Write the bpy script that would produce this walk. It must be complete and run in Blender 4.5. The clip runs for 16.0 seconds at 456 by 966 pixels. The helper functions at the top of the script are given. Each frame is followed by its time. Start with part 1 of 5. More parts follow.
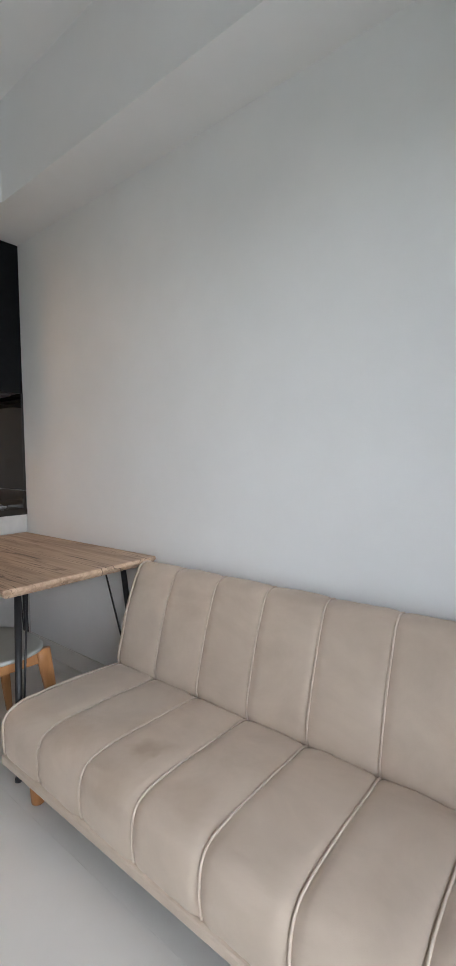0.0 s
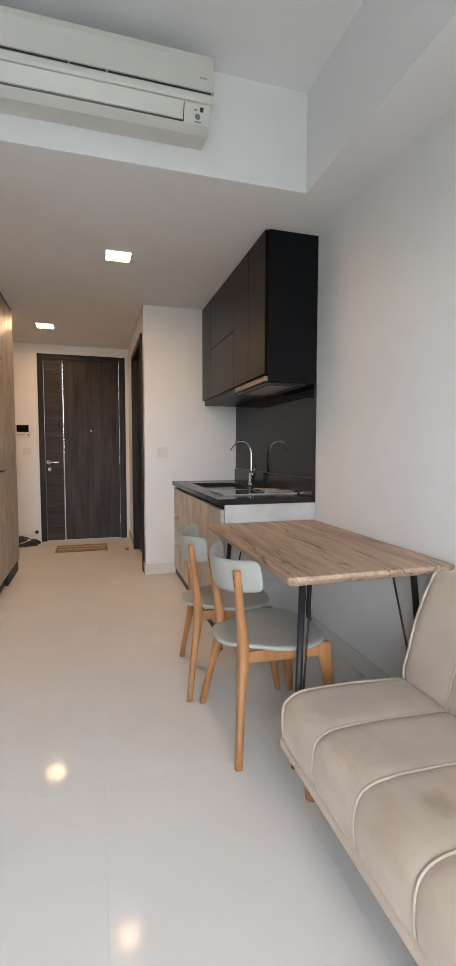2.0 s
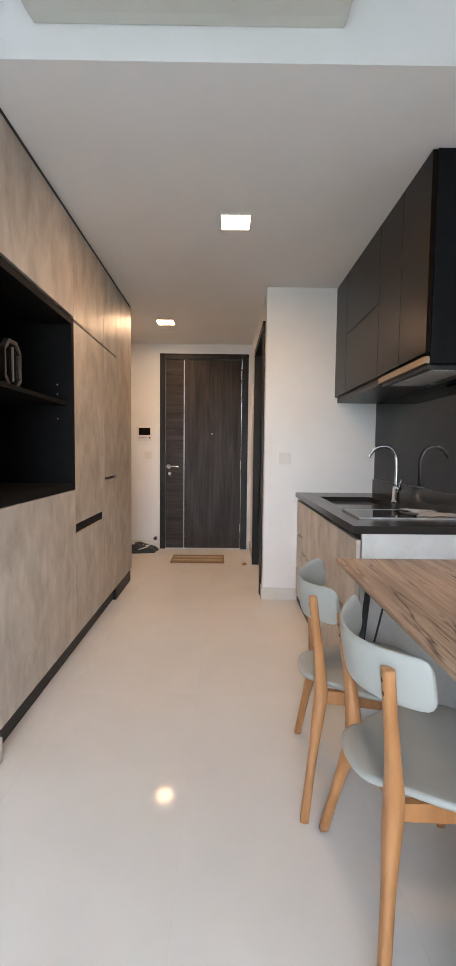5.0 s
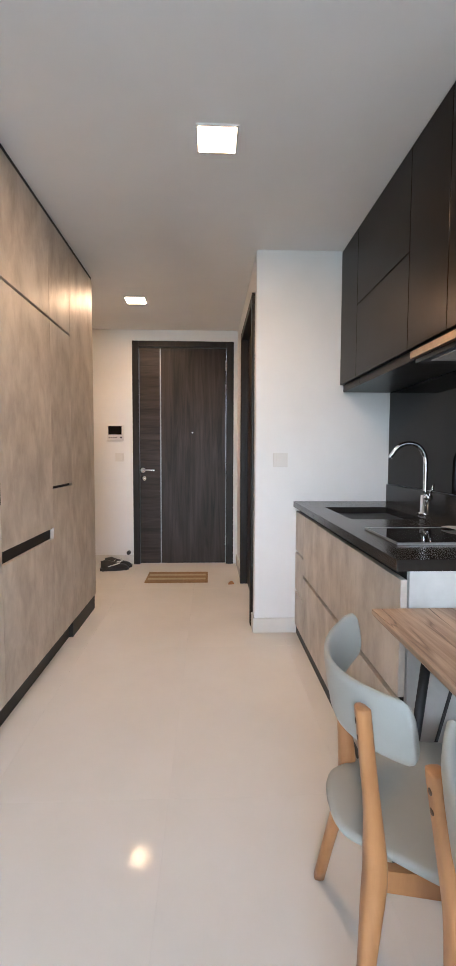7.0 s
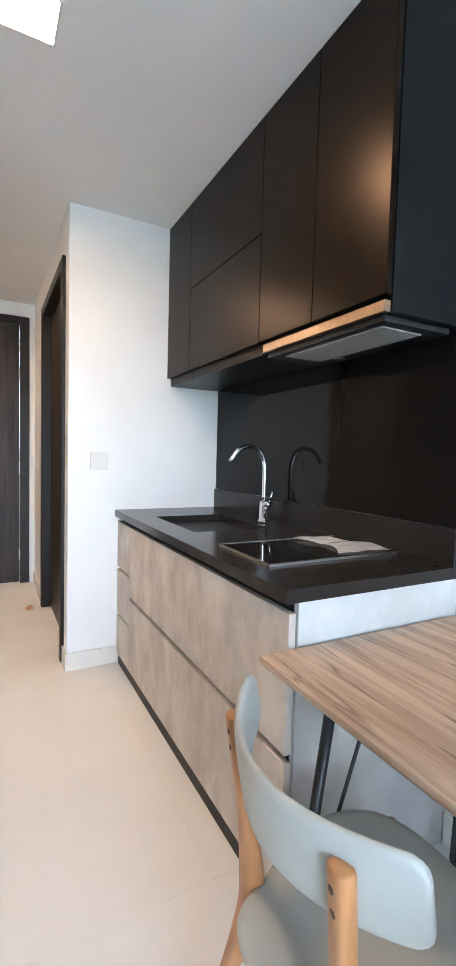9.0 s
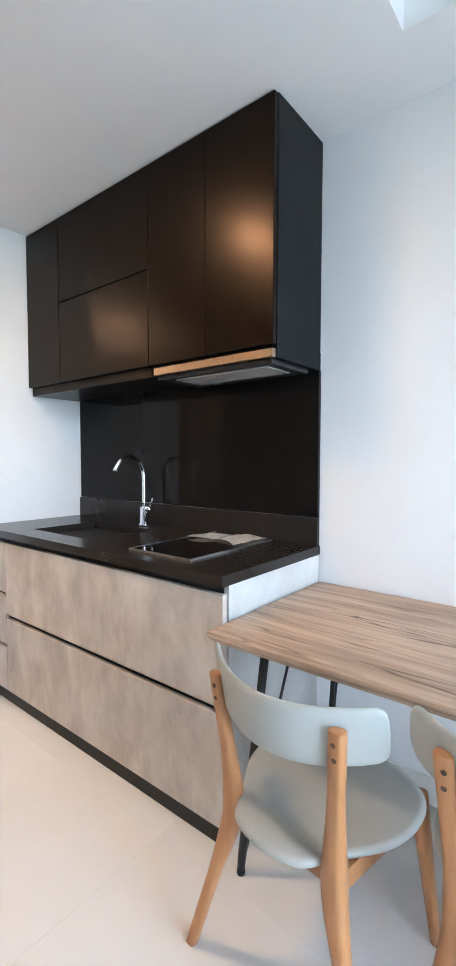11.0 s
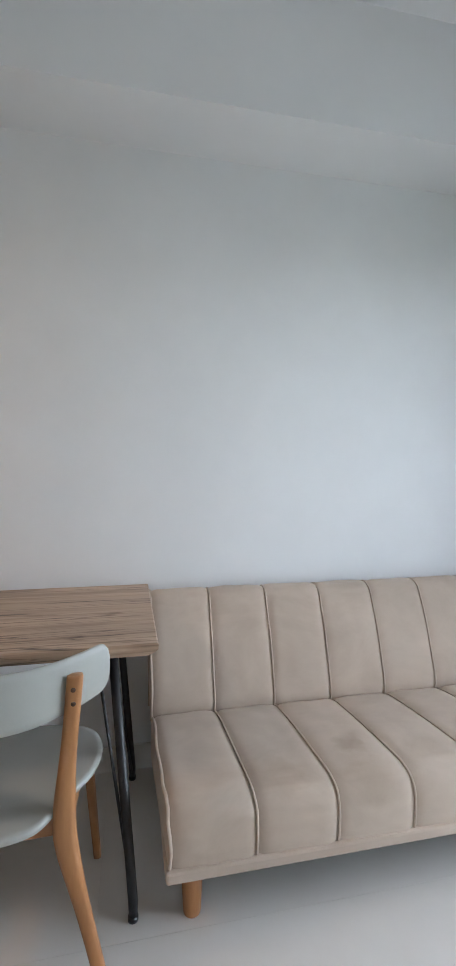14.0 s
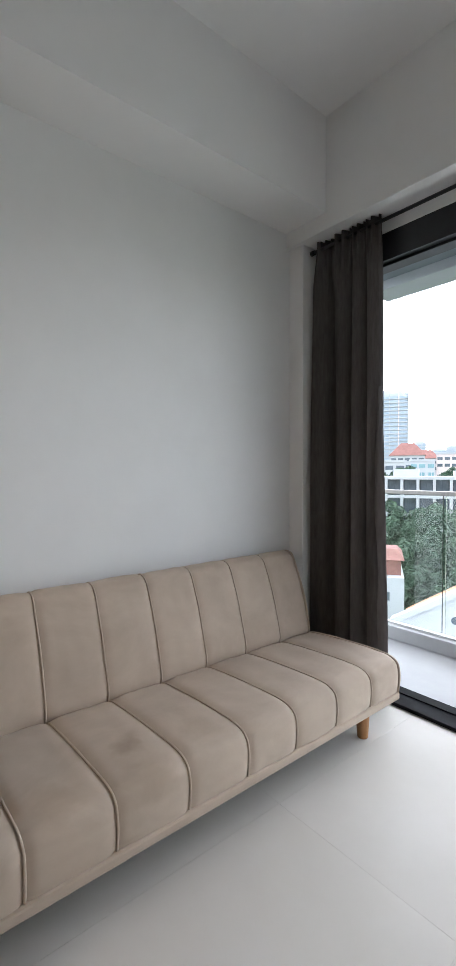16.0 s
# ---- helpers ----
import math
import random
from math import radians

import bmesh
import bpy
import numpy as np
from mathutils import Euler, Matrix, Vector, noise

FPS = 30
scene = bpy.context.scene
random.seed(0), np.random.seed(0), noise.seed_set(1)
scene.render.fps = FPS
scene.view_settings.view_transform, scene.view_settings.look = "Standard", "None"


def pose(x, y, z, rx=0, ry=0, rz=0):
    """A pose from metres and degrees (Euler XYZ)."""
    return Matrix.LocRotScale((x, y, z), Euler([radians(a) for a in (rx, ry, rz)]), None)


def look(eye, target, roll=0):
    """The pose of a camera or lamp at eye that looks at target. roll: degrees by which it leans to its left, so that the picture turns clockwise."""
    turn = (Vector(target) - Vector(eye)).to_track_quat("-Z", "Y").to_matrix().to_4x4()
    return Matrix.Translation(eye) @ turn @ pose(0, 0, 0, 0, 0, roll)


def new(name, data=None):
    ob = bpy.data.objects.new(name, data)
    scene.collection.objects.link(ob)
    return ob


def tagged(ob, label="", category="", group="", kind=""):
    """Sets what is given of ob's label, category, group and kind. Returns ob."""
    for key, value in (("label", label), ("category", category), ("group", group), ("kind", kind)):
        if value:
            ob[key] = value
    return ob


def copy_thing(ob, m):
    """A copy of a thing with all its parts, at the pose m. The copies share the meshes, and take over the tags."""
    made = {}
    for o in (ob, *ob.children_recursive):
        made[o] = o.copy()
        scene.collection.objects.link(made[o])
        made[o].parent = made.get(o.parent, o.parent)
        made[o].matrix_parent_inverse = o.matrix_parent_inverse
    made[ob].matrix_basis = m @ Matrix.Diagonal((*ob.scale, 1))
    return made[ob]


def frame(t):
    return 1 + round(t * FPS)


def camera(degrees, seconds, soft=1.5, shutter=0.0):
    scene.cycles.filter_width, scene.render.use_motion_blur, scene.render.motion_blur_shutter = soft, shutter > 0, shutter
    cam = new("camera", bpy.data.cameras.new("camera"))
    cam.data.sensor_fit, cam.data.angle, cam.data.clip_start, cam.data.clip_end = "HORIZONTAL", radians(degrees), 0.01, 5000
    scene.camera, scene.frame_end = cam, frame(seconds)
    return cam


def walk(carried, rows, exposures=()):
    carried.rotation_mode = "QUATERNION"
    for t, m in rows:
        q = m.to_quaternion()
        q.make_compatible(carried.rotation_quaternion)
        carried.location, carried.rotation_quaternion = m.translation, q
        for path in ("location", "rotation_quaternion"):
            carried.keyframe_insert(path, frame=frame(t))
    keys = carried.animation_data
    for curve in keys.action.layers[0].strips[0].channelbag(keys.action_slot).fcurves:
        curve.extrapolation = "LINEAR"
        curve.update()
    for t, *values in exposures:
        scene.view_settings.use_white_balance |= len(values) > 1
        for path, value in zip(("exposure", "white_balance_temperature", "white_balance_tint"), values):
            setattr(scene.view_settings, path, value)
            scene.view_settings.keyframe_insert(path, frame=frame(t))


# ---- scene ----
cam = camera(52.9, 16.0)
PATH = [
    (0, (0.353, -0.211, 1.137), (1.903, 1.048, 1.028), -0.6),
    (0.5, (0.369, -0.187, 1.127), (1.784, 1.222, 1.015), -0.5),
    (1, (0.383, -0.155, 1.106), (1.605, 1.424, 0.988), -0.2),
    (1.5, (0.434, -0.106, 1.117), (1.359, 1.661, 0.972), 0.0),
    (2, (0.427, -0.066, 1.131), (0.987, 1.849, 0.986), 0.1),
    (2.5, (0.459, -0.075, 1.142), (0.736, 1.9, 0.998), 0.3),
    (3, (0.529, -0.097, 1.153), (0.626, 1.895, 1.01), 0.5),
    (3.5, (0.557, -0.062, 1.145), (0.584, 1.933, 1.004), 0.4),
    (4, (0.55, 0.12, 1.153), (0.563, 2.115, 1.011), 0.7),
    (6.5, (0.584, 1.041, 1.152), (0.604, 3.037, 1.027), 0.3),
    (7, (0.574, 1.191, 1.144), (0.655, 3.185, 1.017), 0.2),
    (7.5, (0.611, 1.383, 1.158), (0.834, 3.367, 1.035), 0.3),
    (8, (0.626, 1.477, 1.169), (1.035, 3.43, 1.045), 0.6),
    (8.5, (0.584, 1.588, 1.148), (1.282, 3.458, 1.031), 1.3),
    (11, (0.089, 1.618, 1.189), (1.649, 2.865, 1.083), 0.1),
    (11.5, (0.043, 1.646, 1.152), (1.785, 2.627, 1.092), -0.2),
    (12, (0.003, 1.599, 1.141), (1.865, 2.329, 1.095), -0.1),
    (12.5, (-0.033, 1.516, 1.137), (1.913, 1.974, 1.096), -0.2),
    (13, (-0.068, 1.431, 1.134), (1.918, 1.665, 1.099), -0.4),
    (13.5, (-0.063, 1.4, 1.096), (1.936, 1.317, 1.097), 0.1),
    (14, (-0.079, 1.369, 1.09), (1.877, 0.953, 1.095), 0.0),
    (14.5, (-0.037, 1.346, 1.101), (1.816, 0.594, 1.084), -0.3),
    (15, (-0.007, 1.35, 1.12), (1.685, 0.284, 1.073), -0.3),
    (15.5, (-0.03, 1.334, 1.127), (1.55, 0.11, 1.069), -0.2),
    (16, (-0.021, 1.332, 1.12), (1.528, 0.067, 1.062), -0.2),
]
EXPOSURES = [(0.0, -0.62, 6150, 11), (0.9, -0.67, 6150, 11), (1.6, -0.30, 6150, 11), (2.2, -0.25, 6150, 11), (3.0, -0.20, 6050, 10), (4.2, -0.15, 5950, 10), (6.3, 0.20, 5650, 9), (7.4, 0.20, 5450, 8), (8.0, 0.17, 5350, 7),
             (8.6, 0.62, 5250, 5), (10.8, 0.85, 5150, 5), (12.0, 0.37, 5450, 5), (13.0, -0.20, 5600, 8), (14.0, -0.48, 5800, 9), (15.0, -0.46, 6150, 10), (15.5, -0.85, 6200, 11), (16.0, -0.95, 6200, 11)]
walk(cam, [(t, look(eye, target, roll)) for t, eye, target, roll in PATH], EXPOSURES)
SKY_STRENGTH = 0.15
WINDOW_POWER = 15.5
WINDOW_COLOR = (0.985, 1.0, 0.995)
LAMP_POWER = 190.0


# ---- light ----
world = bpy.data.worlds.new("sky")
scene.world = world
world.use_nodes = True
wn, wl = world.node_tree.nodes, world.node_tree.links
sky = wn.new("ShaderNodeTexSky")
sky.sky_type = "NISHITA"
sky.sun_disc = False
sky.sun_elevation, sky.sun_rotation = radians(72), radians(171)
sky.air_density, sky.dust_density, sky.ozone_density = 1.0, 1.0, 1.0
haze = wn.new("ShaderNodeHueSaturation")
haze.inputs["Saturation"].default_value, haze.inputs["Value"].default_value = 0.22, 12.5
wl.new(sky.outputs["Color"], haze.inputs["Color"])
wl.new(haze.outputs["Color"], wn["Background"].inputs["Color"])
wn["Background"].inputs["Strength"].default_value = SKY_STRENGTH

sun = bpy.data.lights.new("sun", "SUN")
sun.energy, sun.angle, sun.color = 1.2, radians(10), (1.0, 0.97, 0.92)
sun_ob = new("sun", sun)
sun_ob.matrix_world = look((3, -19, 60), (0, 0, 0))

day = bpy.data.lights.new("window_daylight", "AREA")
day.shape, day.size, day.size_y, day.energy, day.color = "RECTANGLE", 1.3, 2.0, WINDOW_POWER, WINDOW_COLOR
day_ob = new("window_daylight", day)
day_ob.matrix_world = look((0.25, -0.83, 1.15), (0.1, 2.0, 1.8))
day.spread = radians(125)

# ---- materials ----


def material(name, dark, light, size=(8, 8, 8), rough=(0.45, 0.6), bump=0.02, metal=0.0, stain=0.12,
             stain_size=1.3, coat=0.0, fine=60.0, contrast=(0.3, 0.7), each=0.0, warp=0.0, spec=0.5, stain_stretch=(1, 1, 1)):
    """Two scales of variation: a stretched grain between two colours, and broad blotches."""
    m = bpy.data.materials.new(name)
    m.use_nodes = True
    n, l = m.node_tree.nodes, m.node_tree.links
    b = n["Principled BSDF"]
    co = n.new("ShaderNodeTexCoord")
    mp = n.new("ShaderNodeMapping")
    mp.inputs["Scale"].default_value = size
    l.new(co.outputs["Object"], mp.inputs["Vector"])
    if each:
        info = n.new("ShaderNodeObjectInfo")
        mul = n.new("ShaderNodeMath")
        mul.operation = "MULTIPLY"
        mul.inputs[1].default_value = 37.0
        l.new(info.outputs["Random"], mul.inputs[0])
        l.new(mul.outputs[0], mp.inputs["Location"])
    grain = n.new("ShaderNodeTexNoise")
    grain.inputs["Scale"].default_value = 1.0
    grain.inputs["Detail"].default_value = 6.0
    grain.inputs["Roughness"].default_value = 0.62
    grain.inputs["Distortion"].default_value = warp
    l.new(mp.outputs["Vector"], grain.inputs["Vector"])
    ramp = n.new("ShaderNodeValToRGB")
    ramp.color_ramp.elements[0].position, ramp.color_ramp.elements[1].position = contrast
    ramp.color_ramp.elements[0].color, ramp.color_ramp.elements[1].color = (*dark, 1), (*light, 1)
    l.new(grain.outputs["Fac"], ramp.inputs["Fac"])
    sm = n.new("ShaderNodeMapping")
    sm.inputs["Scale"].default_value = stain_stretch
    l.new(co.outputs["Object"], sm.inputs["Vector"])
    blot = n.new("ShaderNodeTexNoise")
    blot.inputs["Scale"].default_value = stain_size
    blot.inputs["Detail"].default_value = 4.0
    l.new(sm.outputs["Vector"], blot.inputs["Vector"])
    rng = n.new("ShaderNodeMapRange")
    rng.inputs["From Min"].default_value, rng.inputs["From Max"].default_value = 0.35, 0.7
    rng.inputs["To Min"].default_value, rng.inputs["To Max"].default_value = 1.0, 1.0 - stain
    l.new(blot.outputs["Fac"], rng.inputs["Value"])
    mix = n.new("ShaderNodeVectorMath")
    mix.operation = "SCALE"
    l.new(ramp.outputs["Color"], mix.inputs[0])
    l.new(rng.outputs["Result"], mix.inputs["Scale"])
    l.new(mix.outputs["Vector"], b.inputs["Base Color"])
    rr = n.new("ShaderNodeMapRange")
    rr.inputs["To Min"].default_value, rr.inputs["To Max"].default_value = rough
    l.new(blot.outputs["Fac"], rr.inputs["Value"])
    l.new(rr.outputs["Result"], b.inputs["Roughness"])
    if bump:
        fn = n.new("ShaderNodeTexNoise")
        fn.inputs["Scale"].default_value = fine
        fn.inputs["Detail"].default_value = 3.0
        l.new(co.outputs["Object"], fn.inputs["Vector"])
        bp = n.new("ShaderNodeBump")
        bp.inputs["Strength"].default_value = bump
        bp.inputs["Distance"].default_value = 0.01
        l.new(fn.outputs["Fac"], bp.inputs["Height"])
        l.new(bp.outputs["Normal"], b.inputs["Normal"])
    b.inputs["Metallic"].default_value = metal
    b.inputs["Coat Weight"].default_value = coat
    b.inputs["Coat Roughness"].default_value = 0.08
    b.inputs["Specular IOR Level"].default_value = spec
    return m


def glass_material(name, tint=(0.96, 0.99, 0.98), rough=0.0):
    m = bpy.data.materials.new(name)
    m.use_nodes = True
    b = m.node_tree.nodes["Principled BSDF"]
    b.inputs["Base Color"].default_value = (*tint, 1)
    b.inputs["Roughness"].default_value = rough
    b.inputs["Transmission Weight"].default_value = 1.0
    b.inputs["IOR"].default_value = 1.45
    return m


def glow_material(name, colour, strength):
    m = bpy.data.materials.new(name)
    m.use_nodes = True
    b = m.node_tree.nodes["Principled BSDF"]
    b.inputs["Base Color"].default_value = (0.9, 0.9, 0.88, 1)
    b.inputs["Emission Color"].default_value = (*colour, 1)
    b.inputs["Emission Strength"].default_value = strength
    return m


WALL = material("wall_paint", (0.77, 0.775, 0.77), (0.81, 0.815, 0.81), (3, 3, 3), (0.5, 0.62), 0.03, stain=0.03, fine=220)
CEIL = material("ceiling_paint", (0.79, 0.79, 0.785), (0.83, 0.83, 0.825), (2, 2, 2), (0.6, 0.75), 0.02, stain=0.02, fine=200)
SKIRT = material("skirting_tile", (0.72, 0.70, 0.66), (0.78, 0.76, 0.72), (4, 4, 4), (0.2, 0.3), 0.0, stain=0.04)
TILE = material("porcelain_tile", (0.72, 0.69, 0.64), (0.76, 0.73, 0.685), (3, 3, 3), (0.075, 0.10), 0.002, stain=0.05,
                stain_size=2.0, fine=30, each=1.0, spec=0.05)
GROUT = material("grout", (0.66, 0.63, 0.58), (0.71, 0.68, 0.63), (40, 40, 40), (0.7, 0.9), 0.05)
CONCRETE = material("concrete_laminate", (0.46, 0.40, 0.335), (0.66, 0.595, 0.515), (9.0, 9.0, 4.5), (0.38, 0.52), 0.04, stain=0.20,
                    stain_size=4.2, fine=90, contrast=(0.32, 0.62), warp=0.25, stain_stretch=(1, 1, 0.6), spec=0.22)
CONCRETE_PALE = material("pale_concrete_laminate", (0.50, 0.49, 0.46), (0.66, 0.65, 0.62), (5, 5, 4), (0.4, 0.55), 0.03, stain=0.2,
                         stain_size=4.0, fine=90, warp=0.4)
BLACK = material("black_laminate", (0.003, 0.0025, 0.002), (0.006, 0.0048, 0.0039), (30, 30, 30), (0.28, 0.31), 0.0, stain=0.2,
                 stain_size=5, fine=250, spec=0.165)
BLACK.node_tree.nodes["Principled BSDF"].inputs["Specular Tint"].default_value = (1.0, 0.60, 0.32, 1)
BLACK_SIDE = material("black_side_laminate", (0.0045, 0.005, 0.006), (0.008, 0.009, 0.0105), (30, 30, 30), (0.32, 0.4), 0.03, spec=0.16)
NICHE = material("black_niche_board", (0.005, 0.005, 0.005), (0.009, 0.0085, 0.008), (20, 20, 20), (0.6, 0.7), 0.02, spec=0.12)
GAP = material("shadow_gap_profile", (0.008, 0.008, 0.008), (0.013, 0.013, 0.013), (20, 20, 20), (0.45, 0.6), 0.0)
QUARTZ = material("dark_quartz", (0.019, 0.0165, 0.0148), (0.0225, 0.0195, 0.0175), (40, 40, 40), (0.18, 0.25), 0.0, stain=0.1, fine=50, spec=0.3)
BLACK_GLASS = material("black_glass", (0.006, 0.0055, 0.005), (0.008, 0.0073, 0.007), (2, 2, 2), (0.03, 0.05), 0.0, stain=0.0, spec=0.13)
BRONZE = material("bronze_strip", (0.42, 0.30, 0.20), (0.50, 0.37, 0.26), (3, 40, 40), (0.3, 0.4), 0.01, metal=1.0)
STEEL = material("brushed_steel", (0.52, 0.52, 0.52), (0.64, 0.64, 0.63), (60, 4, 60), (0.24, 0.34), 0.01, metal=1.0)
SINK = material("satin_sink_steel", (0.42, 0.43, 0.44), (0.52, 0.53, 0.54), (8, 60, 60), (0.35, 0.5), 0.01, metal=0.55)
DULL_STEEL = material("dull_steel", (0.20, 0.19, 0.18), (0.27, 0.26, 0.25), (60, 60, 4), (0.4, 0.5), 0.01, metal=1.0)
CHROME = material("chrome", (0.78, 0.78, 0.79), (0.82, 0.82, 0.83), (4, 4, 4), (0.05, 0.09), 0.0, metal=1.0, stain=0.03)
MESH = material("hood_filter", (0.42, 0.42, 0.425), (0.52, 0.525, 0.53), (260, 30, 30), (0.35, 0.5), 0.02, metal=0.25, fine=300)
OAK = material("oak_table_top", (0.29, 0.185, 0.115), (0.57, 0.415, 0.29), (30, 1.5, 30), (0.42, 0.55), 0.06, stain=0.28, stain_size=3.4,
               fine=120, contrast=(0.30, 0.56), warp=0.5, stain_stretch=(2.4, 0.5, 1))


def add_cracks(m, dark, shift=0.0, width=0.012, scales=((7.0, 0.45, 7.0), (5.0, 2.2, 5.0))):
    """Long dark splits that come and go along the grain."""
    n, l = m.node_tree.nodes, m.node_tree.links
    b = n["Principled BSDF"]
    old = b.inputs["Base Color"].links[0].from_socket
    co = n.new("ShaderNodeTexCoord")
    masks = []
    for scale, lo, hi, a, z in ((scales[0], 0.0, width, 1.0, 0.0), (scales[1], 0.47, 0.57, 0.0, 0.9)):
        mp = n.new("ShaderNodeMapping")
        mp.inputs["Scale"].default_value = scale
        mp.inputs["Location"].default_value = (shift, shift * 1.7, 0)
        l.new(co.outputs["Object"], mp.inputs["Vector"])
        t = n.new("ShaderNodeTexNoise")
        t.inputs["Scale"].default_value = 1.0
        t.inputs["Detail"].default_value = 4.0
        l.new(mp.outputs["Vector"], t.inputs["Vector"])
        value = t.outputs["Fac"]
        if not masks:
            away_from = n.new("ShaderNodeMath")
            away_from.operation = "SUBTRACT"
            away_from.inputs[1].default_value = 0.5
            size = n.new("ShaderNodeMath")
            size.operation = "ABSOLUTE"
            l.new(value, away_from.inputs[0])
            l.new(away_from.outputs[0], size.inputs[0])
            value = size.outputs[0]
        r = n.new("ShaderNodeMapRange")
        r.inputs["From Min"].default_value, r.inputs["From Max"].default_value = lo, hi
        r.inputs["To Min"].default_value, r.inputs["To Max"].default_value = a, z
        l.new(value, r.inputs["Value"])
        masks.append(r.outputs["Result"])
    both = n.new("ShaderNodeMath")
    both.operation = "MULTIPLY"
    l.new(masks[0], both.inputs[0])
    l.new(masks[1], both.inputs[1])
    mx = n.new("ShaderNodeMix")
    mx.data_type = "RGBA"
    l.new(both.outputs[0], mx.inputs["Factor"])
    l.new(old, mx.inputs["A"])
    mx.inputs["B"].default_value = (*dark, 1)
    l.new(mx.outputs["Result"], b.inputs["Base Color"])


add_cracks(OAK, (0.06, 0.034, 0.02), 0.0, 0.013)
add_cracks(OAK, (0.20, 0.125, 0.08), 5.3, 0.016, ((11.0, 0.6, 11.0), (4.0, 2.6, 4.0)))
add_cracks(OAK, (0.08, 0.045, 0.028), 9.1, 0.010, ((14.0, 0.9, 14.0), (6.0, 3.4, 6.0)))
BEECH = material("beech_wood", (0.35, 0.155, 0.055), (0.50, 0.245, 0.095), (22, 22, 3.0), (0.34, 0.45), 0.03, stain=0.12, stain_size=5, fine=90)
CHAIR_GREY = material("grey_green_lacquer", (0.375, 0.385, 0.355), (0.415, 0.425, 0.39), (6, 6, 6), (0.36, 0.46), 0.02, stain=0.05, fine=160)
PLUG = material("dark_plug", (0.06, 0.03, 0.015), (0.10, 0.05, 0.025), (60, 60, 60), (0.5, 0.6), 0.0)
IRON = material("black_powder_coat", (0.012, 0.012, 0.013), (0.02, 0.02, 0.021), (60, 60, 60), (0.38, 0.5), 0.03)
DOOR_V = material("dark_walnut_upright", (0.013, 0.008, 0.0058), (0.054, 0.034, 0.024), (26, 26, 1.6), (0.36, 0.5), 0.05, stain=0.35,
                  stain_size=3.0, fine=90, warp=0.7, stain_stretch=(3, 3, 0.4), spec=0.25)
DOOR_H = material("dark_walnut_level", (0.013, 0.008, 0.0058), (0.060, 0.038, 0.027), (2.0, 2.0, 24), (0.36, 0.5), 0.05, stain=0.35,
                  stain_size=3.0, fine=90, warp=0.7, stain_stretch=(0.5, 0.5, 3), spec=0.25)
DOOR_FRAME = material("dark_door_frame", (0.010, 0.0075, 0.006), (0.025, 0.018, 0.014), (22, 22, 2.5), (0.34, 0.45), 0.03, stain=0.2, spec=0.25)
AC_PLASTIC = material("aged_white_plastic", (0.62, 0.625, 0.565), (0.66, 0.665, 0.605), (3, 3, 3), (0.3, 0.4), 0.004, stain=0.05)
WHITE_PLASTIC = material("white_plastic", (0.70, 0.69, 0.66), (0.75, 0.74, 0.71), (4, 4, 4), (0.3, 0.4), 0.0, stain=0.02)
DARK_PLASTIC = material("dark_plastic", (0.014, 0.015, 0.016), (0.022, 0.023, 0.024), (9, 9, 9), (0.25, 0.4), 0.0)
GREY_MARK = material("grey_print", (0.24, 0.24, 0.24), (0.30, 0.30, 0.30), (20, 20, 20), (0.5, 0.6), 0.0)
BADGE = material("faint_print", (0.44, 0.445, 0.41), (0.48, 0.485, 0.45), (20, 20, 20), (0.4, 0.5), 0.0)
CURTAIN = material("charcoal_curtain", (0.12, 0.108, 0.103), (0.175, 0.16, 0.153), (90, 90, 14), (0.8, 0.95), 0.12, stain=0.12, fine=320, spec=0.2)
CURTAIN_BACK = material("curtain_lining", (0.17, 0.155, 0.15), (0.23, 0.21, 0.205), (60, 60, 12), (0.8, 0.95), 0.1, stain=0.1, fine=300, spec=0.2)
ALU = material("black_aluminium", (0.014, 0.015, 0.018), (0.022, 0.023, 0.027), (12, 12, 12), (0.32, 0.42), 0.0)
SILL = material("black_sill_track", (0.008, 0.0085, 0.0105), (0.014, 0.0145, 0.017), (12, 12, 12), (0.6, 0.75), 0.0, spec=0.08)
MAT_FIBRE = material("coir_mat", (0.24, 0.14, 0.065), (0.40, 0.26, 0.13), (160, 160, 160), (0.9, 1.0), 0.4, stain=0.2, fine=400)
MAT_STRIPE = material("coir_mat_pale", (0.42, 0.33, 0.20), (0.55, 0.44, 0.28), (160, 160, 160), (0.9, 1.0), 0.4, stain=0.2, fine=400)
PAPER = material("white_paper", (0.84, 0.84, 0.84), (0.88, 0.88, 0.88), (6, 6, 6), (0.7, 0.8), 0.02, stain=0.03)
SHOE_BLACK = material("black_shoe_leather", (0.012, 0.012, 0.012), (0.02, 0.02, 0.02), (30, 30, 30), (0.35, 0.55), 0.1)
BALCONY = material("balcony_tile", (0.26, 0.26, 0.265), (0.31, 0.31, 0.31), (3, 3, 3), (0.35, 0.5), 0.02, stain=0.06)
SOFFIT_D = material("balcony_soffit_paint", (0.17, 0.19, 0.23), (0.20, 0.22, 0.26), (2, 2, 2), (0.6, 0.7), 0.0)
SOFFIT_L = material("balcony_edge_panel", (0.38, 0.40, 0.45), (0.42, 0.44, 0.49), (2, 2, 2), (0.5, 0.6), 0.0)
GLASS = glass_material("clear_glass")
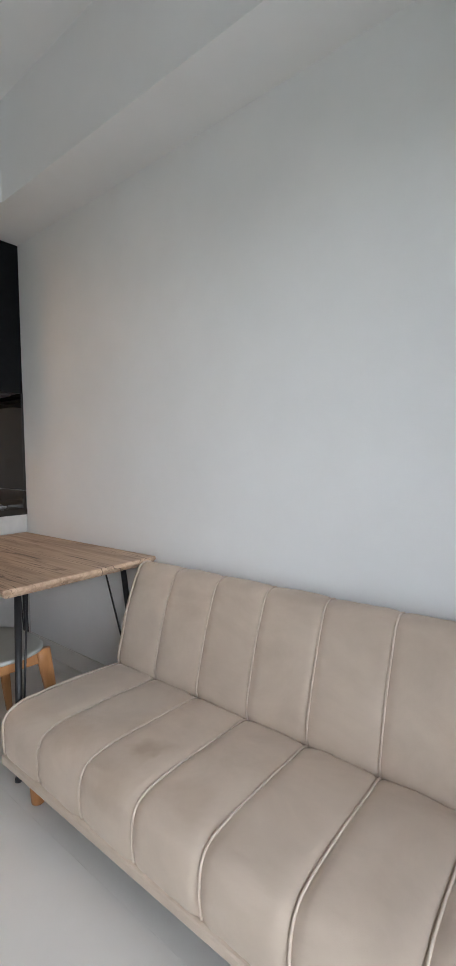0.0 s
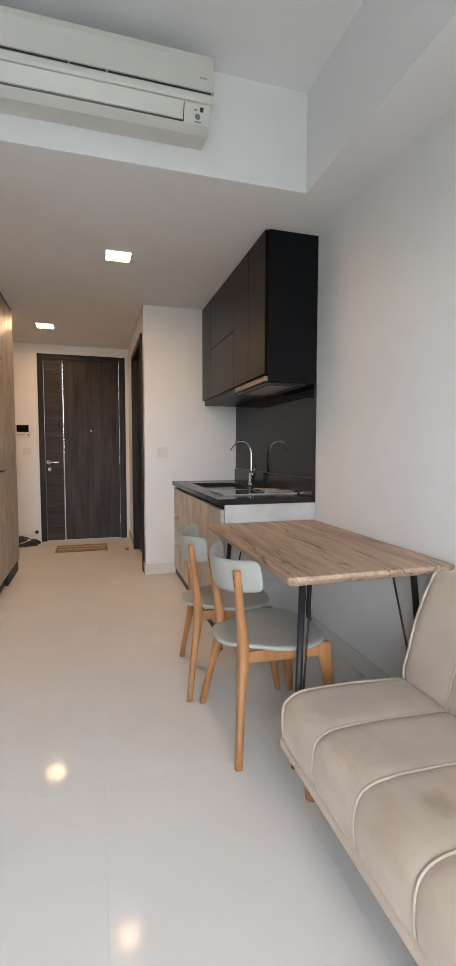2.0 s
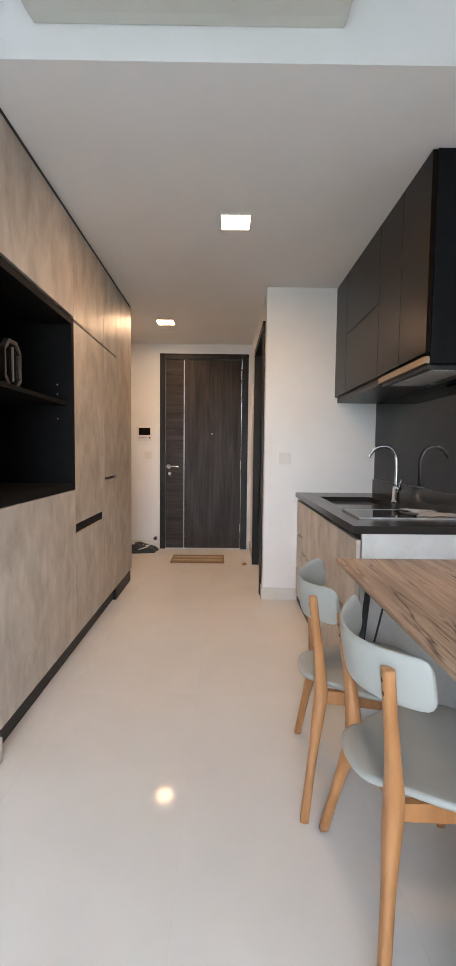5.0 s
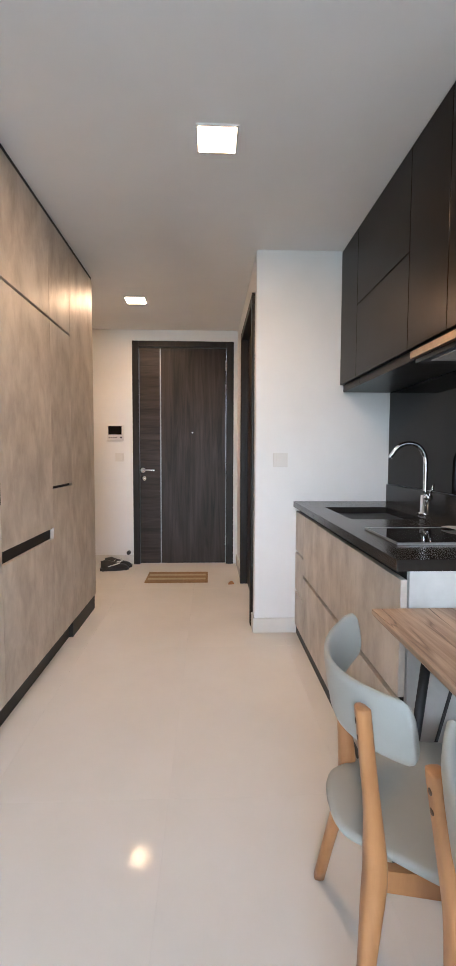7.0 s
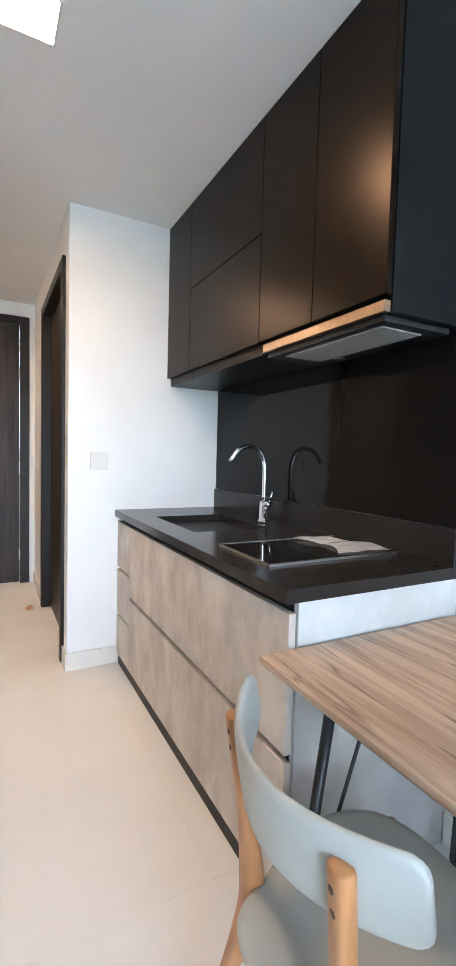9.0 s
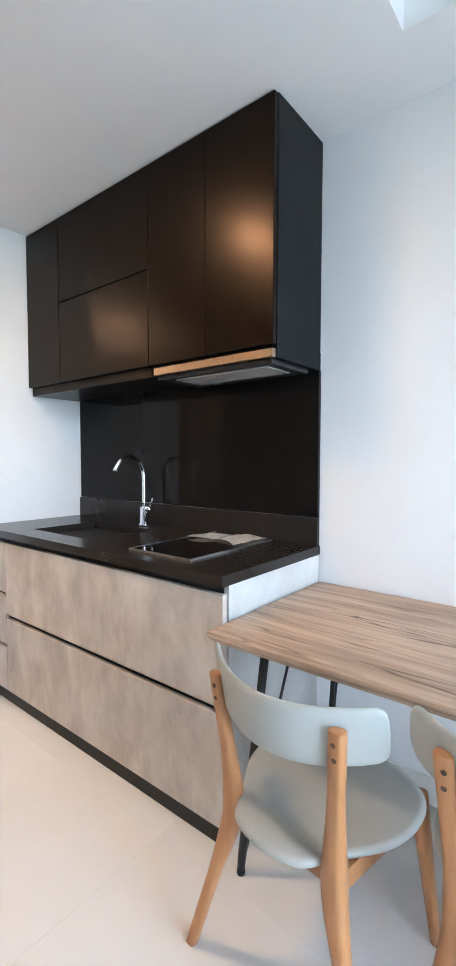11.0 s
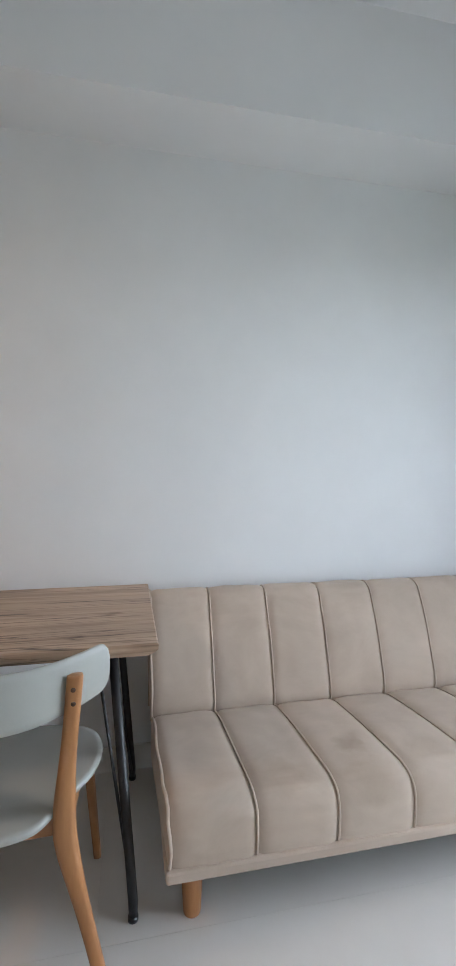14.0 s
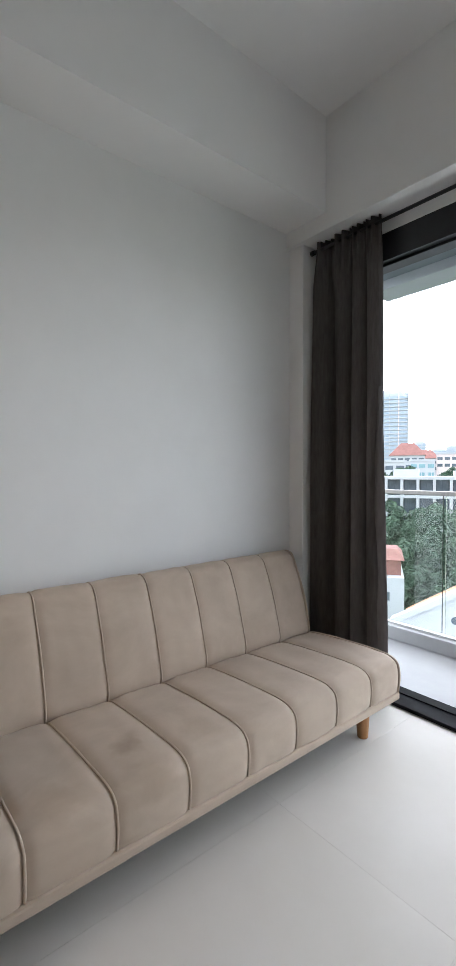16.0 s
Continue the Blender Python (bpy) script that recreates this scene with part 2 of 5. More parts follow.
LAMP = glow_material("lamp_diffuser", (1.0, 0.60, 0.31), LAMP_POWER)


def velvet():
    """Beige velvet, with blotches, brushed nap and a pair of brown spill marks."""
    m = material("beige_velvet", (0.515, 0.42, 0.333), (0.605, 0.50, 0.402), (5, 3.5, 5), (0.75, 0.9), 0.06, stain=0.13, stain_size=3.6, fine=520,
                 contrast=(0.3, 0.68), warp=0.6, spec=0.25)
    n, l = m.node_tree.nodes, m.node_tree.links
    b = n["Principled BSDF"]
    b.inputs["Sheen Weight"].default_value = 0.35
    b.inputs["Sheen Roughness"].default_value = 0.4
    b.inputs["Sheen Tint"].default_value = (1.0, 0.93, 0.85, 1)
    old = b.inputs["Base Color"].links[0].from_socket
    geo = n.new("ShaderNodeNewGeometry")
    wob = n.new("ShaderNodeTexNoise")
    wob.inputs["Scale"].default_value = 16
    l.new(geo.outputs["Position"], wob.inputs["Vector"])
    for place, reach, depth in (((1.15, 0.76, 0.34), 0.055, 0.45), ((1.21, 0.71, 0.34), 0.045, 0.3), ((1.08, 0.98, 0.33), 0.075, 0.2), ((1.1, 0.52, 0.33), 0.08, 0.18), ((1.03, 0.74, 0.31), 0.08, 0.2)):
        d = n.new("ShaderNodeVectorMath")
        d.operation = "DISTANCE"
        d.inputs[1].default_value = place
        l.new(geo.outputs["Position"], d.inputs[0])
        add = n.new("ShaderNodeMath")
        add.operation = "MULTIPLY_ADD"
        add.inputs[1].default_value = 0.11
        l.new(wob.outputs["Fac"], add.inputs[0])
        l.new(d.outputs["Value"], add.inputs[2])
        mr = n.new("ShaderNodeMapRange")
        mr.inputs["From Min"].default_value, mr.inputs["From Max"].default_value = reach + 0.01, reach + 0.055
        mr.inputs["To Min"].default_value, mr.inputs["To Max"].default_value = depth, 0.0
        l.new(add.outputs[0], mr.inputs["Value"])
        mx = n.new("ShaderNodeMix")
        mx.data_type = "RGBA"
        l.new(mr.outputs["Result"], mx.inputs["Factor"])
        l.new(old, mx.inputs["A"])
        mx.inputs["B"].default_value = (0.30, 0.215, 0.14, 1)
        old = mx.outputs["Result"]
    l.new(old, b.inputs["Base Color"])
    return m


VELVET = velvet()
PIPING = material("velvet_piping", (0.54, 0.45, 0.36), (0.62, 0.52, 0.425), (40, 40, 40), (0.7, 0.85), 0.05, spec=0.25)

# ---- building helpers ----
ORIGIN = {}


def thing(name, place, label, category, group="", kind=""):
    """An empty at the base of a thing; its parts are given in world places."""
    ob = new(name)
    ob.location = place
    ORIGIN[ob] = Vector(place)
    return tagged(ob, label, category, group, kind)


def part(name, bm, mat, parent, label="", smooth=False):
    """Links a bmesh as one mesh object under a thing or under a part."""
    if parent is not None:
        bmesh.ops.translate(bm, verts=bm.verts, vec=-ORIGIN[parent])
    me = bpy.data.meshes.new(name)
    bm.normal_update()
    bm.to_mesh(me)
    bm.free()
    me.materials.append(mat)
    if smooth:
        for p in me.polygons:
            p.use_smooth = True
    ob = new(name, me)
    if parent is not None:
        ob.parent = parent
        ORIGIN[ob] = ORIGIN[parent]
    return tagged(ob, label)


def solo(name, bm, mat, label, category, kind="", place=None, group="", smooth=False):
    """A thing of one mesh, with its origin at the given place."""
    if place is not None:
        bmesh.ops.translate(bm, verts=bm.verts, vec=-Vector(place))
    ob = part(name, bm, mat, None, "", smooth)
    if place is not None:
        ob.location = place
    ORIGIN[ob] = Vector(place or (0, 0, 0))
    return tagged(ob, label, category, group, kind)


def add_box(bm, lo, hi, bevel=0.0, segments=2):
    made = bmesh.ops.create_cube(bm, size=1)["verts"]
    for v in made:
        v.co = Vector([lo[i] + (v.co[i] + 0.5) * (hi[i] - lo[i]) for i in range(3)])
    if bevel:
        edges = list({e for v in made for e in v.link_edges})
        bmesh.ops.bevel(bm, geom=edges, offset=bevel, segments=segments, profile=0.5, affect="EDGES")
    return bm


def box(lo, hi, bevel=0.0, segments=2):
    return add_box(bmesh.new(), lo, hi, bevel, segments)


def boxes(*pairs, bevel=0.0):
    bm = bmesh.new()
    for lo, hi in pairs:
        add_box(bm, lo, hi, bevel)
    return bm


def loft(rings, closed=True, caps=True, bm=None):
    """Skin through rings of points."""
    bm = bm or bmesh.new()
    rows = [[bm.verts.new(p) for p in ring] for ring in rings]
    n = len(rows[0])
    for a, b in zip(rows, rows[1:]):
        for i in range(n if closed else n - 1):
            bm.faces.new((a[i], a[(i + 1) % n], b[(i + 1) % n], b[i]))
    if caps and closed:
        bm.faces.new(rows[0][::-1])
        bm.faces.new(rows[-1])
    bmesh.ops.recalc_face_normals(bm, faces=bm.faces)
    return bm


def tube(points, radii, sides=12, flat=(1.0, 1.0), up=(0.13, 0.97, 0.2), bm=None):
    """A round bar along points; flat squeezes its two cross directions."""
    pts = [Vector(p) for p in points]
    if not hasattr(radii, "__len__"):
        radii = [radii] * len(pts)
    rings = []
    for i, p in enumerate(pts):
        d = (pts[min(i + 1, len(pts) - 1)] - pts[max(i - 1, 0)]).normalized()
        s = d.cross(Vector(up)).normalized()
        u = s.cross(d)
        rings.append([p + s * math.cos(a) * radii[i] * flat[0] + u * math.sin(a) * radii[i] * flat[1]
                      for a in (2 * math.pi * k / sides for k in range(sides))])
    return loft(rings, bm=bm)


def smooth_line(points, steps=5):
    """More points along a smooth curve through the given ones."""
    p = [Vector(q) for q in points]
    p = [2 * p[0] - p[1]] + p + [2 * p[-1] - p[-2]]
    out = []
    for i in range(1, len(p) - 2):
        for k in range(steps):
            t = k / steps
            out.append(0.5 * (2 * p[i] + (p[i + 1] - p[i - 1]) * t + (2 * p[i - 1] - 5 * p[i] + 4 * p[i + 1] - p[i + 2]) * t * t
                              + (3 * p[i] - p[i - 1] - 3 * p[i + 1] + p[i + 2]) * t ** 3))
    out.append(p[-2])
    return out


def disc_x(place, radius, depth, sides=20, axis=(1, 0, 0)):
    """A short round bar from place along axis."""
    a = Vector(axis)
    return tube([Vector(place), Vector(place) + a * depth], radius, sides, up=(0.31, 0.23, 0.9))


# ---- the setting ----
XR = 1.72          # long wall with sofa, table and kitchen
XL = -2.55         # opposite wall of the living space
YH = 2.08          # face of the header over the kitchen
YB = -0.50         # face of the beam over the balcony door
LOW, HIGH = 2.387, 2.85
YK = 4.06          # end wall of the kitchen
XH = 0.863         # hall wall with the bathroom door
YE = 5.92          # wall of the entrance door

tagged(part("wall_east", box((XR, -0.82, 0), (XR + 0.12, YK + 0.12, 3.0)), WALL, None), "smooth white painted wall behind sofa and table", "wall", kind="structure")
tagged(part("wall_header", box((XL, YH, LOW), (XR, YH + 0.12, 3.0)), CEIL, None), "white painted wall above the kitchen opening", "wall", kind="structure")
tagged(part("wall_pier", boxes(((XL, YH, 0), (-0.262, YH + 0.09, LOW))), WALL, None), "white painted wall beside the tall cabinets", "wall", kind="structure")
tagged(part("wall_west", box((XL - 0.12, -0.82, 0), (XL, YH + 0.12, 3.0)), WALL, None), "white painted living room wall", "wall", kind="structure")
tagged(part("wall_kitchen_end", box((XH, YK, 0), (XR, YK + 0.12, LOW)), WALL, None), "white painted wall at the end of the counter", "wall", kind="structure")
tagged(part("wall_hall", boxes(((XH, YK + 0.12, 0), (XH + 0.12, 4.20, LOW)), ((XH, 5.20, 0), (XH + 0.12, YE, LOW)),
                               ((XH, 4.20, 2.17), (XH + 0.12, 5.20, LOW))), WALL, None), "white painted hall wall with a dark door", "wall", kind="structure")
tagged(part("wall_entrance", boxes(((-0.95, YE, 0), (-0.205, YE + 0.14, LOW)), ((0.82, YE, 0), (XH + 0.12, YE + 0.14, LOW)),
                                   ((-0.205, YE, 2.275), (0.82, YE + 0.14, LOW))), WALL, None), "white painted wall round the entrance door", "wall", kind="structure")
tagged(part("wall_hall_west", box((-0.95, YH + 0.12, 0), (-0.86, YE, LOW)), WALL, None), "white painted wall behind the cabinets", "wall", kind="structure")
# the stretch west of x = -0.45 is unseen, added to narrow the daylight
tagged(part("wall_window", boxes(((1.40, -0.82, 0), (XR, -0.66, 2.305)), ((1.622, -0.66, 0), (XR, -0.525, 2.305)), ((XL, -0.82, 2.305), (XR, YB, 3.0)), ((-0.45, -0.80, 2.25), (1.40, -0.66, 2.305)),
                                 ((XL, -0.82, 0), (-0.45, -0.66, 2.305)), bevel=0.004), WALL, None), "white painted wall and beam over the balcony door, with an added unseen west stretch", "wall", kind="structure")
tagged(part("ceiling_high", box((XL, YB, HIGH), (XR, YH, HIGH + 0.12)), CEIL, None), "white painted living room ceiling", "ceiling", kind="structure")
tagged(part("ceiling_low", box((-0.95, YH + 0.12, LOW), (XR, YE, LOW + 0.12)), CEIL, None), "white painted low ceiling over kitchen and hall", "ceiling", kind="structure")
tagged(part("bulkhead", box((1.452, YB, LOW), (XR, YH, HIGH)), CEIL, None), "white boxed beam along the wall", "bulkhead", kind="structure")

floor = tagged(part("floor", box((XL - 0.05, -0.82, -0.12), (1.8, 6.1, -0.0012)), GROUT, None), "glossy cream porcelain tile floor", "floor", kind="structure")
ORIGIN[floor] = Vector((0, 0, 0))


def baseboard(lo, hi, out):
    bm = box(lo, hi, 0.002, 1)
    tagged(part("baseboard", bm, SKIRT, None), "pale tiled skirting along the wall", "skirting", kind="structure")


baseboard((XR - 0.012, -0.525, 0), (XR, 2.455, 0.095), None)
baseboard((XL + 0.012, YH - 0.012, 0), (-0.262, YH, 0.095), None)
baseboard((-0.262, YH - 0.012, 0), (-0.250, YH + 0.085, 0.095), None)
baseboard((XH + 0.0, YK - 0.012, 0), (1.165, YK, 0.095), None)
baseboard((XH - 0.012, YK - 0.012, 0), (XH, 4.17, 0.095), None)
baseboard((-0.86, YE - 0.012, 0), (-0.205, YE, 0.095), None)
baseboard((XH - 0.012, 5.235, 0), (XH, YE, 0.095), None)

# ---- doors ----


def hinge(place, parent):
    part("hinge", tube([(place[0], place[1], place[2] - 0.05), (place[0], place[1], place[2] + 0.05)], 0.007, 10), STEEL, parent, "steel hinge barrel", True)


def entrance_door():
    d = thing("door_1", (0.31, YE, 0), "dark walnut entrance door with steel inlay, closed", "door", kind="structure")
    x0, x1, top = -0.205, 0.82, 2.275
    part("door_frame", boxes(((x0, YE - 0.02, 0), (x0 + 0.065, YE + 0.12, top)), ((x1 - 0.075, YE - 0.02, 0), (x1, YE + 0.12, top)),
                             ((x0 + 0.065, YE - 0.02, top - 0.06), (x1 - 0.075, YE + 0.12, top)), bevel=0.003), DOOR_FRAME, d)
    lo, hi = x0 + 0.068, x1 - 0.078
    lock = part("lock_panel", box((lo, YE + 0.012, 0.006), (0.068, YE + 0.052, top - 0.063), 0.002), DOOR_H, d, "level-grained dark veneer panel")
    part("main_panel", box((0.080, YE + 0.012, 0.006), (hi, YE + 0.052, top - 0.063), 0.002), DOOR_V, d, "upright-grained dark veneer panel")
    part("inlay", box((0.070, YE + 0.011, 0.006), (0.077, YE + 0.050, top - 0.07)), DULL_STEEL, d, "thin steel inlay strip")
    h = part("handle", tube(smooth_line([(-0.10, YE - 0.045, 0.975), (-0.04, YE - 0.047, 0.976), (0.02, YE - 0.045, 0.975)]), 0.009, 12), CHROME, lock, "steel lever handle", True)
    part("rosette", disc_x((-0.10, YE + 0.014, 0.975), 0.026, 0.055, 20, (0, -1, 0)), CHROME, lock, "", True)
    part("keyhole", disc_x((-0.10, YE + 0.014, 0.89), 0.026, 0.016, 20, (0, -1, 0)), CHROME, lock, "", True)
    part("peephole", disc_x((0.40, YE + 0.014, 1.36), 0.008, 0.006, 14, (0, -1, 0)), STEEL, d, "", True)
    for z in (2.04, 1.80, 1.00, 0.25):
        hinge((hi + 0.002, YE - 0.006, z), d)


def bathroom_door():
    d = thing("door_2", (XH, 4.7, 0), "dark brown bathroom door in the hall, closed", "door", kind="structure")
    part("door_frame", boxes(((XH - 0.018, 4.17, 0), (XH + 0.11, 4.235, 2.17)), ((XH - 0.018, 5.165, 0), (XH + 0.11, 5.23, 2.17)),
                             ((XH - 0.018, 4.235, 2.11), (XH + 0.11, 5.165, 2.17)), bevel=0.003), DOOR_FRAME, d)
    part("leaf", box((XH + 0.045, 4.238, 0.008), (XH + 0.085, 5.162, 2.107), 0.002), DOOR_V, d)


entrance_door()
bathroom_door()

# ---- hall things ----


def intercom():
    t = thing("intercom", (-0.382, YE, 1.35), "white wall intercom with a dark screen", "intercom")
    body = part("body", box((-0.465, YE - 0.024, 1.268), (-0.298, YE, 1.432), 0.006), WHITE_PLASTIC, t)
    part("screen", box((-0.448, YE - 0.027, 1.335), (-0.315, YE - 0.023, 1.420), 0.001), BLACK_GLASS, body, "dark glossy screen")
    for k in range(4):
        part("button", box((-0.445 + k * 0.022, YE - 0.028, 1.298), (-0.430 + k * 0.022, YE - 0.023, 1.310), 0.001), GREY_MARK, body, "small grey button")
    part("speaker", disc_x((-0.322, YE - 0.023, 1.305), 0.009, 0.004, 14, (0, -1, 0)), DARK_PLASTIC, body, "", True)


def wall_switch(name, lo, hi, axis, label):
    t = thing(name, ((lo[0] + hi[0]) / 2, hi[1], (lo[2] + hi[2]) / 2), label, "light switch")
    plate = part("plate", box(lo, hi, 0.003), WHITE_PLASTIC, t)
    m = 0.018
    part("rocker", box((lo[0] + m, lo[1] - 0.004, lo[2] + m), (hi[0] - m, lo[1] + 0.002, hi[2] - m), 0.0015), WHITE_PLASTIC, plate)


intercom()
wall_switch("light_switch", (-0.385, YE - 0.009, 1.062), (-0.300, YE, 1.147), 1, "white plastic light switch below the intercom")
wall_switch("light_switch", (0.973, YK - 0.009, 1.062), (1.066, YK, 1.152), 1, "white plastic light switch beside the counter")


def downlight(place, label):
    x, y = place
    t = thing("ceiling_lamp", (x, y, LOW), label, "ceiling light", group="ceiling downlights")
    s = 0.082
    part("frame", boxes(((x - s, y - s, LOW - 0.008), (x + s, y - s + 0.008, LOW)), ((x - s, y + s - 0.008, LOW - 0.008), (x + s, y + s, LOW)),
                        ((x - s, y - s + 0.008, LOW - 0.008), (x - s + 0.008, y + s - 0.008, LOW)),
                        ((x + s - 0.008, y - s + 0.008, LOW - 0.008), (x + s, y + s - 0.008, LOW))), WHITE_PLASTIC, t)
    part("diffuser", box((x - s + 0.008, y - s + 0.008, LOW - 0.006), (x + s - 0.008, y + s - 0.008, LOW - 0.001)), LAMP, t, "glowing warm white diffuser")


downlight((0.603, 3.083), "square warm white ceiling lamp, lit, over the kitchen")
downlight((-0.024, 5.02), "square warm white ceiling lamp, lit, over the hall")


def doormat():
    t = thing("doormat", (0.28, 5.37, 0), "brown striped coir doormat on the tiles", "doormat")
    part("fibre_base", box((0.0, 5.20, 0.0005), (0.56, 5.54, 0.014), 0.005), MAT_FIBRE, t)
    part("stripe", box((0.02, 5.265, 0.010), (0.54, 5.315, 0.0165), 0.002), MAT_STRIPE, t, "paler stripe")
    part("stripe", box((0.02, 5.40, 0.010), (0.54, 5.45, 0.0165), 0.002), MAT_STRIPE, t, "paler stripe")


def shoe(x, y, turn, label):
    t = thing("shoe", (0, 0, 0), label, "shoe", group="shoes by the door")
    rings = []
    for k in range(13):
        s = k / 12
        px = -0.13 + 0.26 * s
        w = 0.036 + 0.014 * math.sin(s * math.pi * 0.95) + 0.004 * s
        if k in (0, 12):
            w *= 0.55
        h = 0.105 - 0.062 * max(0, (s - 0.25) / 0.75) ** 0.8 if s > 0.25 else 0.095 + 0.01 * s / 0.25
        if k == 12:
            h *= 0.7
        rings.append([(px, w * math.cos(a), 0.022 + max(0.0, math.sin(a)) * (h - 0.022) if math.sin(a) > 0 else 0.022)
                      for a in (2 * math.pi * j / 14 for j in range(14))])
    upper = part("upper", loft(rings), SHOE_BLACK, t, "", True)
    sole = [[(-0.138 + 0.276 * k / 12, (0.040 + 0.012 * math.sin(k / 12 * 3)) * (0.6 if k in (0, 12) else 1) * c, z)
             for c, z in ((-1, 0.0), (1, 0.0), (1, 0.024), (-1, 0.024))] for k in range(13)]
    part("sole", loft(sole), SHOE_BLACK, t)
    part("stripe", tube(smooth_line([(-0.06, -0.049, 0.045), (0.0, -0.052, 0.062), (0.05, -0.046, 0.075)]), 0.006, 8), WHITE_PLASTIC, upper, "pale curved side stripe", True)
    for k in range(3):
        part("lace", tube([(0.0 + k * 0.025, -0.02, 0.094 - 0.011 * k), (0.01 + k * 0.025, 0.02, 0.094 - 0.011 * k)], 0.003, 6), WHITE_PLASTIC, upper)
    t.matrix_basis = pose(x, y, 0, 0, 0, turn)
    return t


doormat()
shoe(-0.345, 5.80, 3, "black trainer with a pale stripe beside the door")
shoe(-0.36, 5.68 + 0.005, 12, "black trainer with a pale stripe in front of its pair")


def door_stop(place):
    bm = loft([[(place[0] + a, place[1] + b, z) for a, b in ((-0.025, -0.02), (0.025, -0.012), (0.02, 0.018), (-0.02, 0.014))] for z in (0.0, 0.012)]
              + [[(place[0] + a, place[1] + b, 0.026) for a, b in ((-0.004, -0.01), (0.012, -0.006), (0.01, 0.01), (-0.002, 0.008))]])
    solo("door_wedge", bm, BEECH, "small brown wooden wedge on the hall floor", "door wedge", place=place)


door_stop((0.765, 5.16, 0.0))


def round_door_stop():
    t = thing("door_stop", (-0.24, YE - 0.03, 0.16), "small round black door stop on the skirting", "door stop")
    part("rubber", tube(smooth_line([(-0.255, YE, 0.125), (-0.255, YE - 0.02, 0.125), (-0.255, YE - 0.045, 0.125)], 3), [0.02] * 7, 16), DARK_PLASTIC, t, "", True)


round_door_stop()

# ---- tall cabinets ----
FX = -0.262        # plane of the tall fronts
TB, TT = 0.11, 2.364


def front(name, y0, y1, z0, z1, parent, mat=CONCRETE, x=FX, thick=0.02, sign=1):
    """A cabinet door or drawer front with fine gaps round it."""
    g = 0.0015
    lo, hi = (x - thick, x) if sign > 0 else (x, x + thick)
    return part(name, box((lo, y0 + g, z0 + g), (hi, y1 - g, z1 - g), 0.0015), mat, parent)


def tall_unit(y0, y1, label):
    return thing("tall_cabinet", (-0.55, (y0 + y1) / 2, 0), label, "cabinet", group="tall built-in cabinets")


def carcass(u, y0, y1, z0=0.1, z1=TT, x1=FX - 0.024):
    part("carcass", box((-0.855, y0 + 0.001, z0), (x1, y1 - 0.001, z1)), GAP, u, "dark cabinet body")


def tall_cabinets():
    a, b, c, d, e = 2.175, 3.055, 3.67, 4.02, 4.56
    u = tall_unit(a, b, "concrete-look tall cabinet with an open black niche")
    part("plinth", box((-0.84, a, 0), (-0.300, b, TB)), GAP, u, "black recessed plinth")
    part("carcass", boxes(((-0.855, a + 0.001, TB), (FX - 0.024, b - 0.001, 0.93)), ((-0.855, a + 0.001, 1.855), (FX - 0.024, b - 0.001, TT)),
                          ((-0.855, a + 0.001, 0.93), (-0.835, b - 0.001, 1.855))), GAP, u, "dark cabinet body")
    front("door", a, b, TB, 0.935, u)
    front("door", a, b, 1.865, TT, u)
    t = 0.035
    niche = part("niche_frame", boxes(((-0.835, a, 0.937), (FX, a + t, 1.852)), ((-0.835, b - t, 0.937), (FX, b, 1.852)),
                                      ((-0.835, a + t, 0.937), (FX, b - t, 0.937 + t)), ((-0.835, a + t, 1.852 - t), (FX, b - t, 1.852)), bevel=0.001), NICHE, u, "matt black niche frame")
    part("shelf", box((-0.833, a + t, 1.392), (FX - 0.03, b - t, 1.412)), NICHE, niche, "black niche shelf")
    for z in (1.32, 1.45, 1.50):
        part("shelf_peg", disc_x((-0.34, b - t - 0.004, z), 0.004, 0.006, 8, (0, 1, 0)), STEEL, niche)
    u = tall_unit(b, c, "concrete-look tall cabinet with a black handle slot")
    part("plinth", box((-0.84, b, 0), (-0.300, c, TB)), GAP, u, "black recessed plinth")
    carcass(u, b, c)
    front("door", b, c, TB, 0.688, u)
    front("door", b, c, 0.742, 1.842, u)
    front("door", b, c, 1.852, TT, u)
    u = tall_unit(c, d, "narrow concrete-look tall cabinet with a slot handle")
    part("plinth", box((-0.84, c, 0), (-0.300, d, TB)), GAP, u, "black recessed plinth")
    carcass(u, c, d)
    front("door", c, d, TB, 0.952, u)
    front("door", c, d, 0.966, 1.842, u)
    front("door", c, d, 1.852, TT, u)
    u = tall_unit(d, e, "full-height concrete-look cabinet at the hall end")
    part("plinth", box((-0.84, d, 0), (FX - 0.012, e, TB)), GAP, u, "black plinth, flush with the front")
    carcass(u, d, e - 0.02)
    front("door", d, e - 0.001, TB, TT, u)
    part("end_panel", box((-0.855, e - 0.019, TB), (FX - 0.022, e, TT), 0.001), CONCRETE, u)
    tagged(part("trim", box((-0.855, a, TT + 0.001), (FX - 0.005, e, LOW)), GAP, None), "dark shadow gap above the cabinets", "trim", kind="structure")
    tagged(part("filler", boxes(((-0.855, YH + 0.092, 0), (FX - 0.004, a - 0.001, LOW))), WALL, None), "white filler strip beside the cabinets", "trim", kind="structure")


tall_cabinets()


